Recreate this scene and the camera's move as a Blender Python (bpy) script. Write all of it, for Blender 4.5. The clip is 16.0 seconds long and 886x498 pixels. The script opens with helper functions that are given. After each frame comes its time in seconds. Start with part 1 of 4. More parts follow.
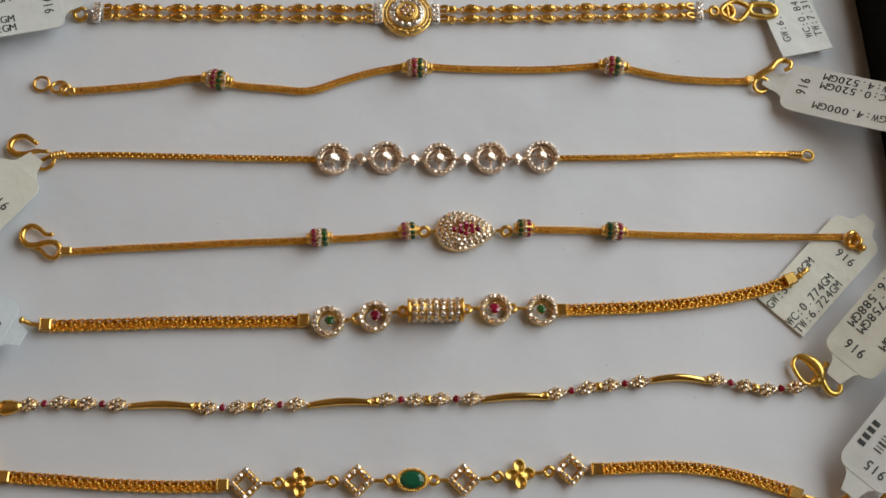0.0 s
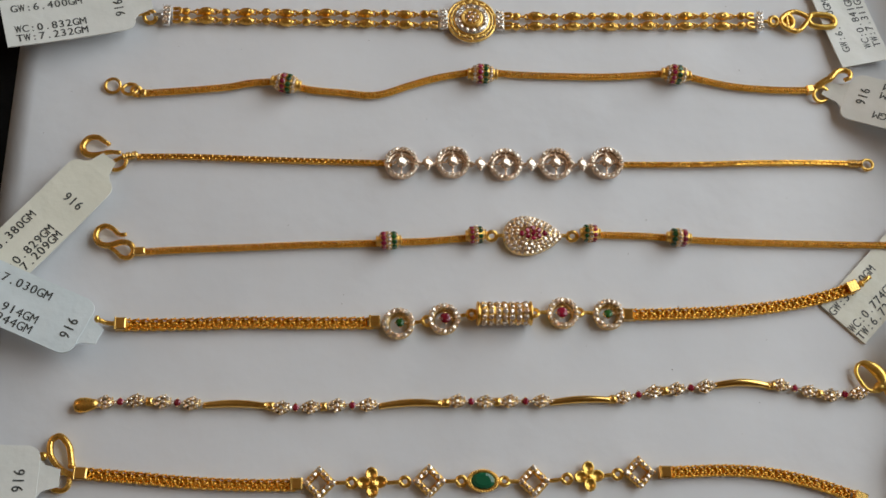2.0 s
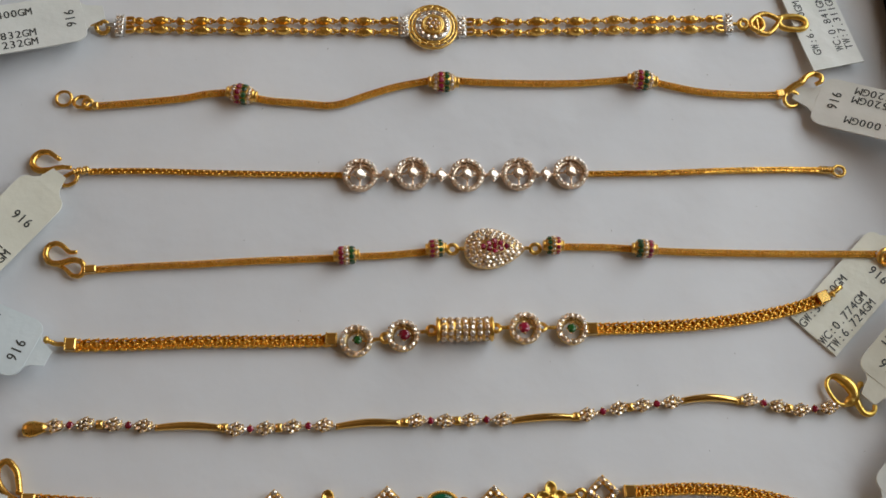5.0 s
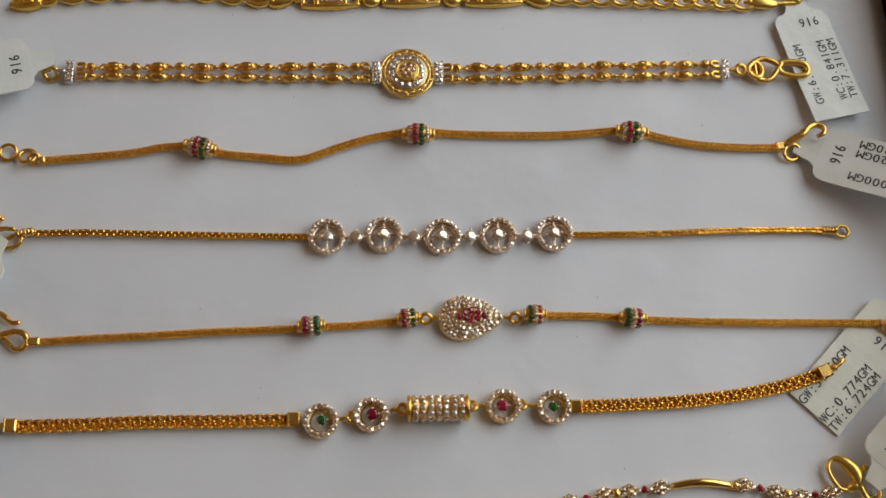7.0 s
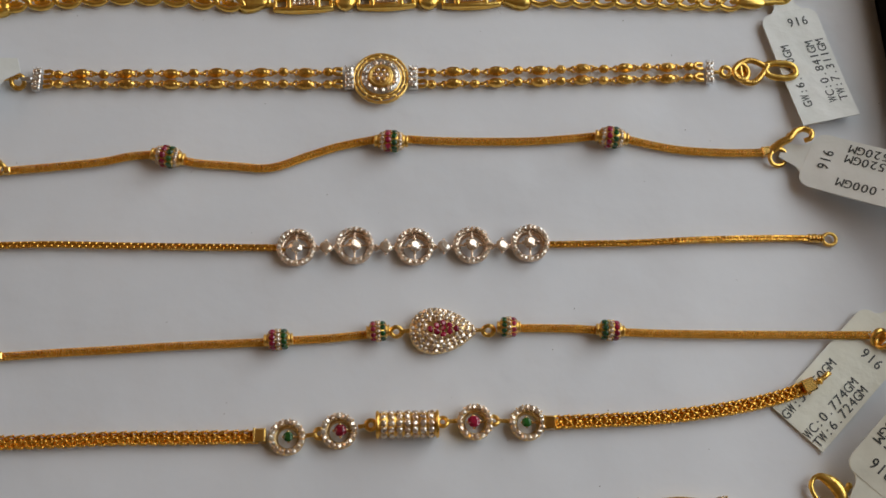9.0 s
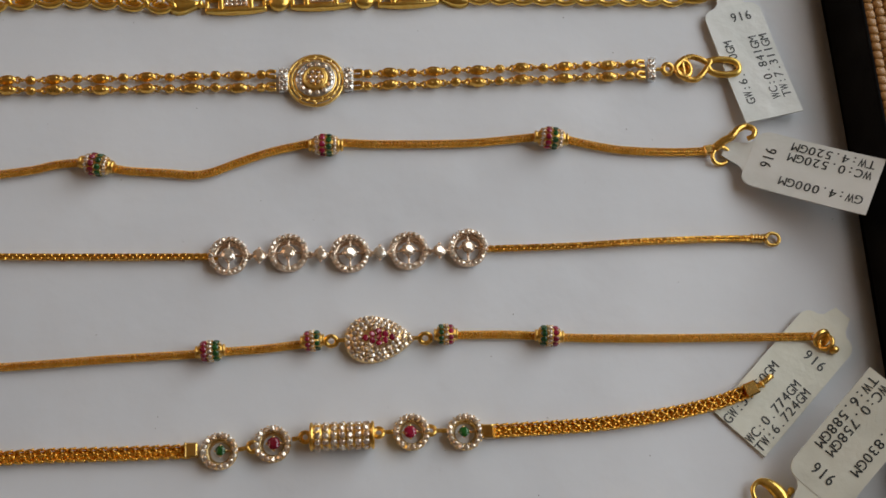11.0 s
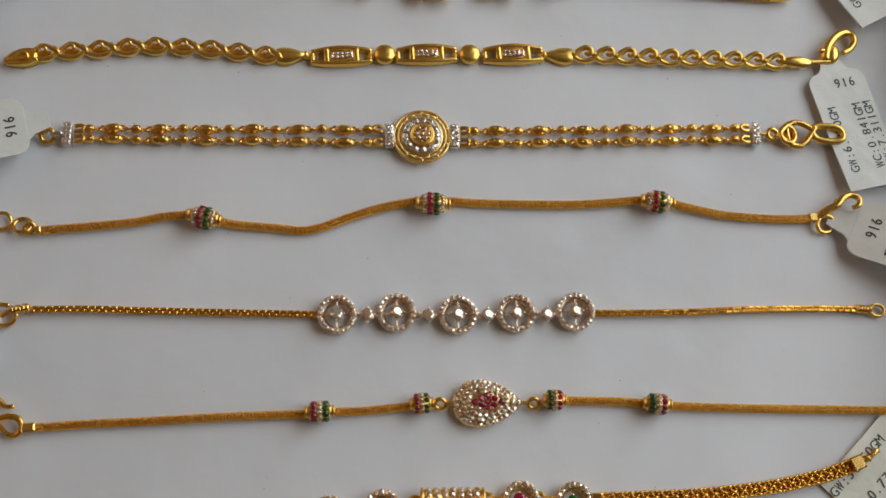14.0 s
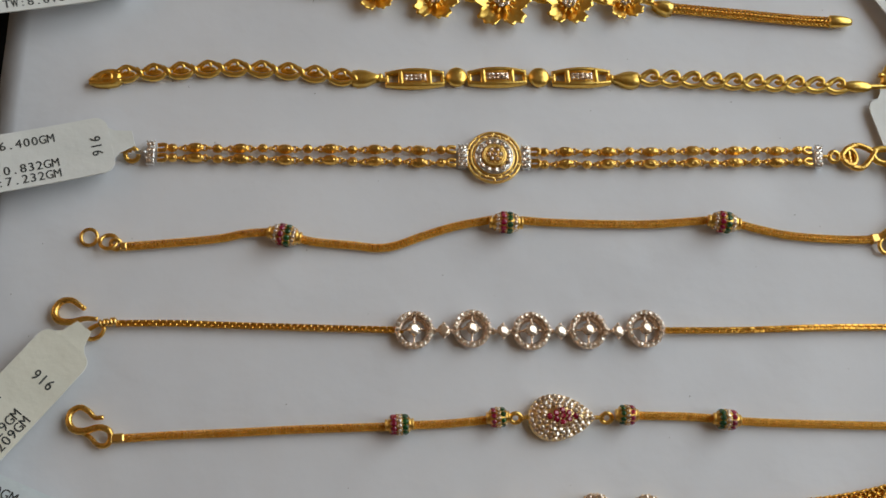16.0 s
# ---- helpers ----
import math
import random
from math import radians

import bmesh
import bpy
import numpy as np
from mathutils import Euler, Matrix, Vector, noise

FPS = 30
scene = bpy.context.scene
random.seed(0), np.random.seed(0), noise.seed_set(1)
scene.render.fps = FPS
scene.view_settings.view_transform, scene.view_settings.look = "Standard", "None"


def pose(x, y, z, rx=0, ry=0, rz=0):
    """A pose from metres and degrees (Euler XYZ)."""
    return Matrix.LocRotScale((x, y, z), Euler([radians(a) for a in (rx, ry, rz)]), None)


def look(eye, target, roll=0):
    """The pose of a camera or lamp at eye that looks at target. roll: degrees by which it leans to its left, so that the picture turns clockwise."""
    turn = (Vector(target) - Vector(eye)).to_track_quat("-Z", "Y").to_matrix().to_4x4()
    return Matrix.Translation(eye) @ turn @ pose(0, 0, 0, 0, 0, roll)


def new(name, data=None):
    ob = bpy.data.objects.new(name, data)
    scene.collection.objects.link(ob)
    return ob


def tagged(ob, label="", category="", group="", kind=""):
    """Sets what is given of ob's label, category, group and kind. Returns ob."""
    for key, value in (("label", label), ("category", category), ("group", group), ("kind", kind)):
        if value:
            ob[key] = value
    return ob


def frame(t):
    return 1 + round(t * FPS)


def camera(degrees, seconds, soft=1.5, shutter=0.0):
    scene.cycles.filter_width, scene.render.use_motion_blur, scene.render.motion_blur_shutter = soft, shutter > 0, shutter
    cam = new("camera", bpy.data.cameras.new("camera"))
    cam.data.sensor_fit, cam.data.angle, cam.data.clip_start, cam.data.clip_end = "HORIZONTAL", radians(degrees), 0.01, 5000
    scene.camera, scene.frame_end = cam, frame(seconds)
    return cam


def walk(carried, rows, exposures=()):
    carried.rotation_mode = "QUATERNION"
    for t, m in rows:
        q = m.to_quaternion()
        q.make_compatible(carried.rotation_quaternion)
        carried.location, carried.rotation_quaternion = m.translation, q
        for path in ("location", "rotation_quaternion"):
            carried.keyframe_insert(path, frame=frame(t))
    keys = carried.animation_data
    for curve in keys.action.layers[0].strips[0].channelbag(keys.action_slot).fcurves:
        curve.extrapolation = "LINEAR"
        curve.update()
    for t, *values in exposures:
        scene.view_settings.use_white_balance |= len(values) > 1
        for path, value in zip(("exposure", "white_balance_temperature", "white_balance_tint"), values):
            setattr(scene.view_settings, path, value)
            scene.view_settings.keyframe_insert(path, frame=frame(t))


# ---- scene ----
# One unit is a millimetre on the sheet; the A4 sheet sets the scale.
U = 0.000985
PATH = [
    (0, -15.06, -108.83, 223.88, 21.533, -3.275, -1.741),
    (0.5, -18.52, -108.11, 222.90, 21.531, -3.539, -1.665),
    (1, -22.40, -108.08, 224.52, 21.375, -3.612, -1.546),
    (1.5, -27.93, -109.39, 226.18, 21.586, -3.945, -1.407),
    (2, -30.33, -109.39, 225.83, 21.655, -3.604, -1.194),
    (2.5, -31.43, -107.83, 225.06, 21.383, -3.484, -1.177),
    (3, -30.88, -107.34, 225.43, 21.092, -3.201, -1.089),
    (3.2, -30.67, -108.60, 225.25, 21.320, -3.205, -1.150),
    (5.5, -18.60, -96.99, 220.01, 21.210, -3.407, -1.770),
    (6, -17.39, -89.49, 216.66, 20.662, -3.615, -1.743),
    (6.5, -15.26, -85.74, 214.20, 20.896, -3.506, -1.657),
    (7, -14.74, -81.66, 212.48, 20.598, -3.452, -1.629),
    (7.5, -12.45, -78.36, 212.37, 20.191, -3.271, -1.510),
    (8, -10.85, -77.83, 211.67, 20.380, -3.070, -1.457),
    (8.5, -7.79, -78.45, 211.11, 20.486, -2.487, -1.328),
    (9, -3.59, -76.12, 208.91, 20.082, -2.101, -1.345),
    (9.5, 1.35, -74.56, 207.39, 19.798, -1.772, -1.504),
    (9.7, 3.97, -73.40, 206.85, 19.600, -1.743, -1.610),
    (11.8, 6.60, -70.50, 206.80, 19.200, -2.850, -2.600),
    (12, 6.19, -70.61, 206.65, 19.471, -2.452, -2.369),
    (12.5, -1.36, -67.26, 206.91, 19.510, -3.046, -2.050),
    (13, -6.94, -64.65, 207.38, 19.589, -3.314, -1.559),
    (13.5, -11.94, -61.36, 207.90, 19.325, -3.406, -1.234),
    (14, -16.49, -57.66, 209.28, 18.949, -3.500, -1.061),
    (14.5, -22.17, -56.14, 210.73, 19.072, -3.898, -0.844),
    (15, -24.96, -56.79, 213.72, 19.356, -3.550, -0.551),
    (15.5, -27.72, -58.02, 213.92, 19.654, -3.354, -0.596),
    (16, -30.71, -58.63, 214.48, 19.618, -3.372, -0.649),
]
cam = camera(43.36, 16.0, soft=1.6)
walk(cam, [(t, pose(x * U, y * U, z * U, rx, ry, rz)) for t, x, y, z, rx, ry, rz in PATH],
     exposures=[(0.0, 0.25, 7650, 18.8), (3.0, 0.27, 7600, 18.4), (7.0, 0.13, 7600, 19.6), (12.0, 0.07, 7650, 20.2), (16.0, 0.09, 7550, 18.4)])

# ---- light ----
world = bpy.data.worlds.new("sky")
scene.world = world
world.use_nodes = True
wn = world.node_tree
sky = wn.nodes.new("ShaderNodeTexSky")
sky.sky_type = "NISHITA"
sky.sun_disc = False
sky.sun_elevation = radians(35)
sky.sun_rotation = radians(200)
wn.links.new(sky.outputs[0], wn.nodes["Background"].inputs[0])
wn.nodes["Background"].inputs[1].default_value = 0.1


def window_lamp(name, eye, target, w, h, watts, colour):
    data = bpy.data.lights.new(name, "AREA")
    data.shape, data.size, data.size_y, data.energy, data.color = "RECTANGLE", w, h, watts, colour
    ob = new(name, data)
    ob.matrix_world = look(eye, target)
    return ob


window_lamp("window_light", (0.60, 0.36, 0.47), (0, 0.28, 0.22), 1.1, 0.78, 8.0, (0.70, 0.885, 1.0))
# warm light from the west follows the tinted shadows; its doorway is added
window_lamp("doorway_light", (-1.76, 0.75, 0.6), (0, 0.55, 0.45), 1.0, 1.7, 5.4, (1.0, 0.66, 0.36))


# ---- materials ----
def material(name):
    m = bpy.data.materials.new(name)
    m.use_nodes = True
    return m, m.node_tree, m.node_tree.nodes["Principled BSDF"]


def link(tree, a, b):
    tree.links.new(a, b)


def noise_node(tree, scale, detail=3.0):
    co = tree.nodes.new("ShaderNodeTexCoord")
    n = tree.nodes.new("ShaderNodeTexNoise")
    n.inputs["Scale"].default_value = scale
    n.inputs["Detail"].default_value = detail
    link(tree, co.outputs["Object"], n.inputs["Vector"])
    return n


def ramp(tree, fac, a, b, lo=0.35, hi=0.65):
    r = tree.nodes.new("ShaderNodeValToRGB")
    r.color_ramp.elements[0].position, r.color_ramp.elements[1].position = lo, hi
    r.color_ramp.elements[0].color, r.color_ramp.elements[1].color = (*a, 1), (*b, 1)
    link(tree, fac, r.inputs[0])
    return r


def bump(tree, fac, bsdf, strength, distance):
    b = tree.nodes.new("ShaderNodeBump")
    b.inputs["Strength"].default_value, b.inputs["Distance"].default_value = strength, distance
    link(tree, fac, b.inputs["Height"])
    link(tree, b.outputs[0], bsdf.inputs["Normal"])


def metal(name, a, b, rough, grain):
    m, t, p = material(name)
    p.inputs["Metallic"].default_value = 1.0
    link(t, ramp(t, noise_node(t, 900).outputs[0], a, b).outputs[0], p.inputs["Base Color"])
    fine = noise_node(t, 3200, 2)
    mr = t.nodes.new("ShaderNodeMapRange")
    mr.inputs[3].default_value, mr.inputs[4].default_value = rough * 0.75, rough * 1.3
    link(t, fine.outputs[0], mr.inputs[0])
    link(t, mr.outputs[0], p.inputs["Roughness"])
    bump(t, fine.outputs[0], p, grain, 0.0001)
    return m


GOLD = metal("gold", (0.87, 0.475, 0.105), (0.965, 0.585, 0.16), 0.28, 0.22)
GOLD_CHAIN = metal("chain_gold", (0.86, 0.425, 0.07), (0.95, 0.53, 0.11), 0.26, 0.25)
GOLD_BRIGHT = metal("bright_gold", (0.97, 0.57, 0.115), (1.0, 0.67, 0.19), 0.31, 0.2)
POLISHED_GOLD = metal("polished_gold", (0.90, 0.54, 0.15), (0.96, 0.61, 0.20), 0.17, 0.04)
SATIN_GOLD = metal("satin_gold", (0.97, 0.60, 0.17), (1.0, 0.69, 0.24), 0.38, 0.2)
PALE_GOLD = metal("pale_gold", (0.86, 0.58, 0.26), (0.95, 0.70, 0.38), 0.25, 0.2)
ROSE_GOLD = metal("rose_gold", (0.87, 0.65, 0.48), (0.95, 0.76, 0.60), 0.25, 0.2)
WHITE_GOLD = metal("white_gold", (0.74, 0.72, 0.70), (0.84, 0.82, 0.80), 0.28, 0.3)


def stone(name, a, b, rough, transmission, ior, metallic=0.0):
    m, t, p = material(name)
    geo = t.nodes.new("ShaderNodeNewGeometry")
    info = t.nodes.new("ShaderNodeObjectInfo")
    both = t.nodes.new("ShaderNodeMath")
    wrap = t.nodes.new("ShaderNodeMath")
    both.operation, wrap.operation = "ADD", "FRACT"
    link(t, geo.outputs["Random Per Island"], both.inputs[0])
    link(t, info.outputs["Random"], both.inputs[1])
    link(t, both.outputs[0], wrap.inputs[0])
    link(t, ramp(t, wrap.outputs[0], a, b, 0.0, 1.0).outputs[0], p.inputs["Base Color"])
    p.inputs["Roughness"].default_value = rough
    p.inputs["Transmission Weight"].default_value = transmission
    p.inputs["IOR"].default_value = ior
    p.inputs["Metallic"].default_value = metallic
    return m


# clear stones are made part metallic to put mirror sparkle into their facets
CLEAR = stone("clear_stone", (0.96, 0.68, 0.46), (1.0, 0.88, 0.74), 0.03, 0.5, 2.4, 0.45)
RUBY = stone("ruby", (0.26, 0.006, 0.024), (0.50, 0.016, 0.06), 0.03, 0.25, 1.77)
GREEN = stone("green_stone", (0.006, 0.055, 0.010), (0.016, 0.13, 0.022), 0.03, 0.2, 1.6)
EMERALD = stone("emerald", (0.0, 0.10, 0.045), (0.0, 0.12, 0.055), 0.08, 0.1, 1.58)


def surface(name, a, b, rough, scale, grain, fine_scale, distance):
    m, t, p = material(name)
    link(t, ramp(t, noise_node(t, scale, 4).outputs[0], a, b, 0.3, 0.7).outputs[0], p.inputs["Base Color"])
    p.inputs["Roughness"].default_value = rough
    bump(t, noise_node(t, fine_scale, 5).outputs[0], p, grain, distance)
    return m


SHEET = surface("sheet_paper", (0.695, 0.705, 0.73), (0.785, 0.795, 0.82), 0.75, 22, 0.10, 900, 0.0002)
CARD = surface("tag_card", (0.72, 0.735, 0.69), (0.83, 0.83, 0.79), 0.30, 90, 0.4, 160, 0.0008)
# tag card again, with warm and then cool light put into its colour
WARM_LIT_CARD = surface("warm_lit_card", (0.76, 0.75, 0.64), (0.86, 0.84, 0.72), 0.26, 90, 0.45, 160, 0.0008)
COOL_LIT_CARD = surface("cool_lit_card", (0.64, 0.72, 0.74), (0.75, 0.82, 0.84), 0.28, 90, 0.45, 160, 0.0008)
INK = surface("printed_ink", (0.022, 0.025, 0.024), (0.07, 0.078, 0.074), 0.5, 2500, 0.05, 900, 0.0001)
LINING = surface("black_lining", (0.0025, 0.0025, 0.0025), (0.007, 0.0065, 0.0065), 0.85, 120, 0.4, 2200, 0.0003)
LEATHER = surface("embossed_leather", (0.30, 0.13, 0.035), (0.46, 0.22, 0.065), 0.42, 180, 0.3, 900, 0.0003)
SEAM = surface("leather_seam", (0.05, 0.022, 0.01), (0.10, 0.045, 0.02), 0.6, 180, 0.3, 900, 0.0003)
# soft cockling of the paper under its fine grain
_t = SHEET.node_tree
_fine = [q for q in _t.nodes if q.type == "BUMP"][0]
_wave = _t.nodes.new("ShaderNodeBump")
_wave.inputs["Strength"].default_value, _wave.inputs["Distance"].default_value = 0.32, 0.0022
link(_t, noise_node(_t, 48, 3).outputs[0], _wave.inputs["Height"])
link(_t, _wave.outputs[0], _fine.inputs["Normal"])
LINING.node_tree.nodes["Principled BSDF"].inputs["Specular IOR Level"].default_value = 0.12
# beige of the unseen walls and ceiling is chosen to warm their bounce light
WALL = surface("wall_plaster", (0.42, 0.365, 0.29), (0.50, 0.44, 0.36), 0.9, 3, 0.2, 60, 0.002)
CEILING = surface("ceiling_paint", (0.68, 0.62, 0.54), (0.76, 0.70, 0.62), 0.9, 3, 0.2, 60, 0.002)
FLOOR = surface("floor_tile", (0.22, 0.19, 0.16), (0.30, 0.26, 0.22), 0.5, 4, 0.2, 40, 0.002)
WOOD = surface("table_wood", (0.10, 0.05, 0.025), (0.17, 0.09, 0.045), 0.45, 18, 0.3, 90, 0.001)
SPECK = surface("dust", (0.16, 0.15, 0.14), (0.34, 0.32, 0.30), 0.9, 900, 0.1, 900, 0.0001)


# ---- mesh building ----
def turn(loc=(0, 0, 0), rz=0.0, ry=0.0, rx=0.0, size=(1, 1, 1)):
    s = (size,) * 3 if isinstance(size, (int, float)) else size
    return np.array(Matrix.LocRotScale(Vector(loc), Euler((rx, ry, rz)), Vector(s)))


class Geo:
    """Gathers pieces into one mesh."""

    def __init__(self):
        self.v, self.f, self.n = [], [], 0

    def add(self, shape, m=None):
        v, f = shape
        v = np.asarray(v, float)
        if m is not None:
            v = v @ m[:3, :3].T + m[:3, 3]
        self.v.append(v)
        self.f.extend([tuple(i + self.n for i in face) for face in f])
        self.n += len(v)
        return self

    def verts(self):
        return np.concatenate(self.v)


def loft(rings, closed_ends=True, wrap=False):
    """Joins equal rings of points into a skin."""
    n, k = len(rings), len(rings[0])
    v = [p for ring in rings for p in ring]
    f = []
    for i in range(n if wrap else n - 1):
        a, b = i * k, (i + 1) % n * k
        for j in range(k):
            f.append((a + j, a + (j + 1) % k, b + (j + 1) % k, b + j))
    if closed_ends and not wrap:
        f += [tuple(range(k))[::-1], tuple(range((n - 1) * k, n * k))]
    return v, f


def lathe(profile, seg=16):
    """Turns (x, radius) pairs about the x axis."""
    return loft([[(x, -r * math.cos(2 * math.pi * j / seg), r * math.sin(2 * math.pi * j / seg)) for j in range(seg)] for x, r in profile])


def ball(seg=10, rings=6, r=0.5):
    return lathe([(-r * math.cos(math.pi * i / rings), max(1e-3, r * math.sin(math.pi * i / rings))) for i in range(rings + 1)], seg)


def hoop(big, small, seg=20, side=8, sx=1.0, sy=1.0):
    rings = []
    for i in range(seg):
        a = 2 * math.pi * i / seg
        rings.append([((big + small * math.cos(b)) * math.cos(a) * sx, (big + small * math.cos(b)) * math.sin(a) * sy, small * math.sin(b))
                      for b in [2 * math.pi * j / side for j in range(side)]])
    return loft(rings, wrap=True)


def gem(sides=8):
    """A round cut stone: table, star and kite facets, and a pointed base."""
    ring = lambda r, z, o: [(r * math.cos(2 * math.pi * (j + o) / sides), r * math.sin(2 * math.pi * (j + o) / sides), z) for j in range(sides)]
    v = ring(0.25, 0.22, 0) + ring(0.40, 0.14, 0.5) + ring(0.5, 0.02, 0) + [(0, 0, -0.36)]
    f = [tuple(range(sides))]
    for j in range(sides):
        k = (j + 1) % sides
        f += [(j, sides + j, k), (k, sides + j, 2 * sides + k, sides + k), (sides + j, 2 * sides + j, 2 * sides + k), (2 * sides + j, 3 * sides, 2 * sides + k)]
    return v, f


def box(sx, sy, sz, b):
    """A box with bevelled edges."""
    v, f = [], []
    hx, hy, hz = sx / 2, sy / 2, sz / 2
    rings = []
    for z, q in ((-hz, b), (-hz + b, 0), (hz - b, 0), (hz, b)):
        x, y = hx - q, hy - q
        c = b * 0.8
        rings.append([(x, -y + c, z), (x, y - c, z), (x - c, y, z), (-x + c, y, z), (-x, y - c, z), (-x, -y + c, z), (-x + c, -y, z), (x - c, -y, z)])
    return loft(rings)


def spline(points, step):
    """A smooth line through plan points (x, y[, z]), at even steps: [(place, angle)]."""
    p = [Vector((*q, 1.0) if len(q) == 2 else q) for q in points]
    p = [2 * p[0] - p[1]] + p + [2 * p[-1] - p[-2]]
    fine = []
    for i in range(1, len(p) - 2):
        for j in range(24):
            t = j / 24
            fine.append(0.5 * (2 * p[i] + (p[i + 1] - p[i - 1]) * t + (2 * p[i - 1] - 5 * p[i] + 4 * p[i + 1] - p[i + 2]) * t * t
                               + (3 * p[i] - p[i - 1] - 3 * p[i + 1] + p[i + 2]) * t ** 3))
    fine.append(p[-2])
    run = np.cumsum([0] + [(b - a).length for a, b in zip(fine, fine[1:])])
    n = max(2, round(run[-1] / step))
    xyz = np.array([np.interp(np.linspace(0, run[-1], n + 1), run, [q[c] for q in fine]) for c in range(3)]).T
    ways = np.gradient(xyz, axis=0)
    return [(Vector(a), math.atan2(w[1], w[0])) for a, w in zip(xyz, ways)]


def tube(points, r, step=0.4, side=8, taper=None, flat=1.0):
    line = spline(points, step)
    pts = [q for q, _ in line]
    rings = []
    for i, q in enumerate(pts):
        w = (pts[min(i + 1, len(pts) - 1)] - pts[max(i - 1, 0)]).normalized()
        a = w.cross(Vector((0, 0, 1)))
        a = a.normalized() if a.length > 1e-4 else Vector((1, 0, 0))
        b = a.cross(w)
        rr = r * (taper(i / (len(pts) - 1)) if taper else 1.0)
        rings.append([tuple(q + a * rr * math.cos(2 * math.pi * j / side) + b * rr * flat * math.sin(2 * math.pi * j / side)) for j in range(side)])
    return loft(rings)


BALL, SMALL_BALL, GEM, LINK = ball(12, 8), ball(6, 4), gem(), ball(8, 6)
MESHES = {}


def frame_at(x, y, z, angle=0.0, tilt=0.0):
    return Matrix.Translation((x * U, y * U, z * U)) @ Matrix.Rotation(angle, 4, "Z") @ Matrix.Rotation(tilt, 4, "X")


def part(name, geo, mat, parent, m=None, label="", key=None, smooth=True):
    """One mesh under a thing or a part. With m the geometry is local to that pose, without it lies in plan."""
    if m is None:
        v = geo.verts()
        c = (v.min(0) + v.max(0)) / 2
        m = frame_at(*c)
    else:
        c = np.zeros(3)
    mesh = MESHES.get(key) if key else None
    if mesh is None:
        mesh = bpy.data.meshes.new(name)
        mesh.from_pydata(((geo.verts() - c) * U).tolist(), [], geo.f)
        mesh.materials.append(mat)
        mesh.polygons.foreach_set("use_smooth", [smooth] * len(mesh.polygons))
        mesh.update()
        if key:
            MESHES[key] = mesh
    ob = new(name, mesh)
    PLACE[ob.name] = m
    if parent is not None:
        ob.parent = parent
        ob.matrix_basis = PLACE[parent.name].inverted() @ m
    else:
        ob.matrix_basis = m
    if label:
        tagged(ob, label)
    return ob


PLACE = {}


def stones(name, places, mat, parent, m):
    """Stones one by one: places are poses of the cut stone in the frame m."""
    for q in places:
        q = q @ turn((0, 0, 0), 0, random.gauss(0, 0.24), random.gauss(0, 0.24), 0.92)
        part(name, Geo().add(GEM), mat, parent, m @ Matrix.Diagonal((U, U, U, 1)) @ Matrix(q.tolist()) @ Matrix.Diagonal((1 / U, 1 / U, 1 / U, 1)), key=("gem", mat.name), smooth=False)


def stuff(ob):
    return tagged(ob, kind="stuff")


def thing(name, x, y, label, category, group=""):
    ob = new(name)
    ob.empty_display_size = 0.01
    PLACE[ob.name] = frame_at(x, y, 0)
    ob.matrix_basis = PLACE[ob.name]
    return tagged(ob, label, category, group)


def room_box(geo, x0, x1, y0, y1, z0, z1):
    k = 1 / U
    geo.add(([(x * k, y * k, z * k) for z in (z0, z1) for x, y in ((x0, y0), (x1, y0), (x1, y1), (x0, y1))],
             [(3, 2, 1, 0), (4, 5, 6, 7), (0, 1, 5, 4), (1, 2, 6, 5), (2, 3, 7, 6), (3, 0, 4, 7)]))


def structure(name, geo, mat, label):
    return tagged(part(name, geo, mat, None, label=label, smooth=False), category=name.split("_")[0], kind="structure")


# ---- unseen room added round the table for bounce light and reflections ----
g = Geo(); room_box(g, -2.0, 0.84, -1.8, 1.8, -0.85, -0.75)
structure("floor", g, FLOOR, "unseen brown tiled floor added to close a plain room")
g = Geo(); room_box(g, -2.0, 0.84, -1.8, 1.8, 1.75, 1.85)
structure("ceiling", g, CEILING, "unseen plain off-white painted ceiling added to close the room")
g = Geo(); room_box(g, -2.0, 0.84, 1.6, 1.8, -0.75, 1.75)
structure("wall_north", g, WALL, "unseen plain beige plaster wall added to close the room")
g = Geo(); room_box(g, -2.0, 0.84, -1.8, -1.6, -0.75, 1.75)
structure("wall_south", g, WALL, "unseen plain beige plaster wall added to close the room")
g = Geo()
room_box(g, 0.64, 0.84, -1.6, -0.22, -0.75, 1.75)
room_box(g, 0.64, 0.84, 0.95, 1.6, -0.75, 1.75)
room_box(g, 0.64, 0.84, -0.22, 0.95, 0.90, 1.75)
room_box(g, 0.64, 0.84, -0.22, 0.95, -0.75, 0.03)
structure("wall_east", g, WALL, "unseen plain beige plaster wall added with a wide window opening")
g = Geo()
room_box(g, -2.0, -1.8, -1.6, 0.2, -0.75, 1.75)
room_box(g, -2.0, -1.8, 1.3, 1.6, -0.75, 1.75)
room_box(g, -2.0, -1.8, 0.2, 1.3, 1.5, 1.75)
structure("wall_west", g, WALL, "unseen plain beige plaster wall added with a doorway opening")

table = thing("table", 0, 0, "dark wooden table under the jewellery tray", "table")
g = Geo(); g.add(box(900, 700, 30, 3), turn((0, 0, -19.5)))
part("tabletop", g, WOOD, table)
for lx, ly in ((-400, -300), (400, -300), (-400, 300), (400, 300)):
    g = Geo(); g.add(box(50, 50, 727, 3), turn((lx, ly, -34.5 - 363.5)))
    part("leg", g, WOOD, table)

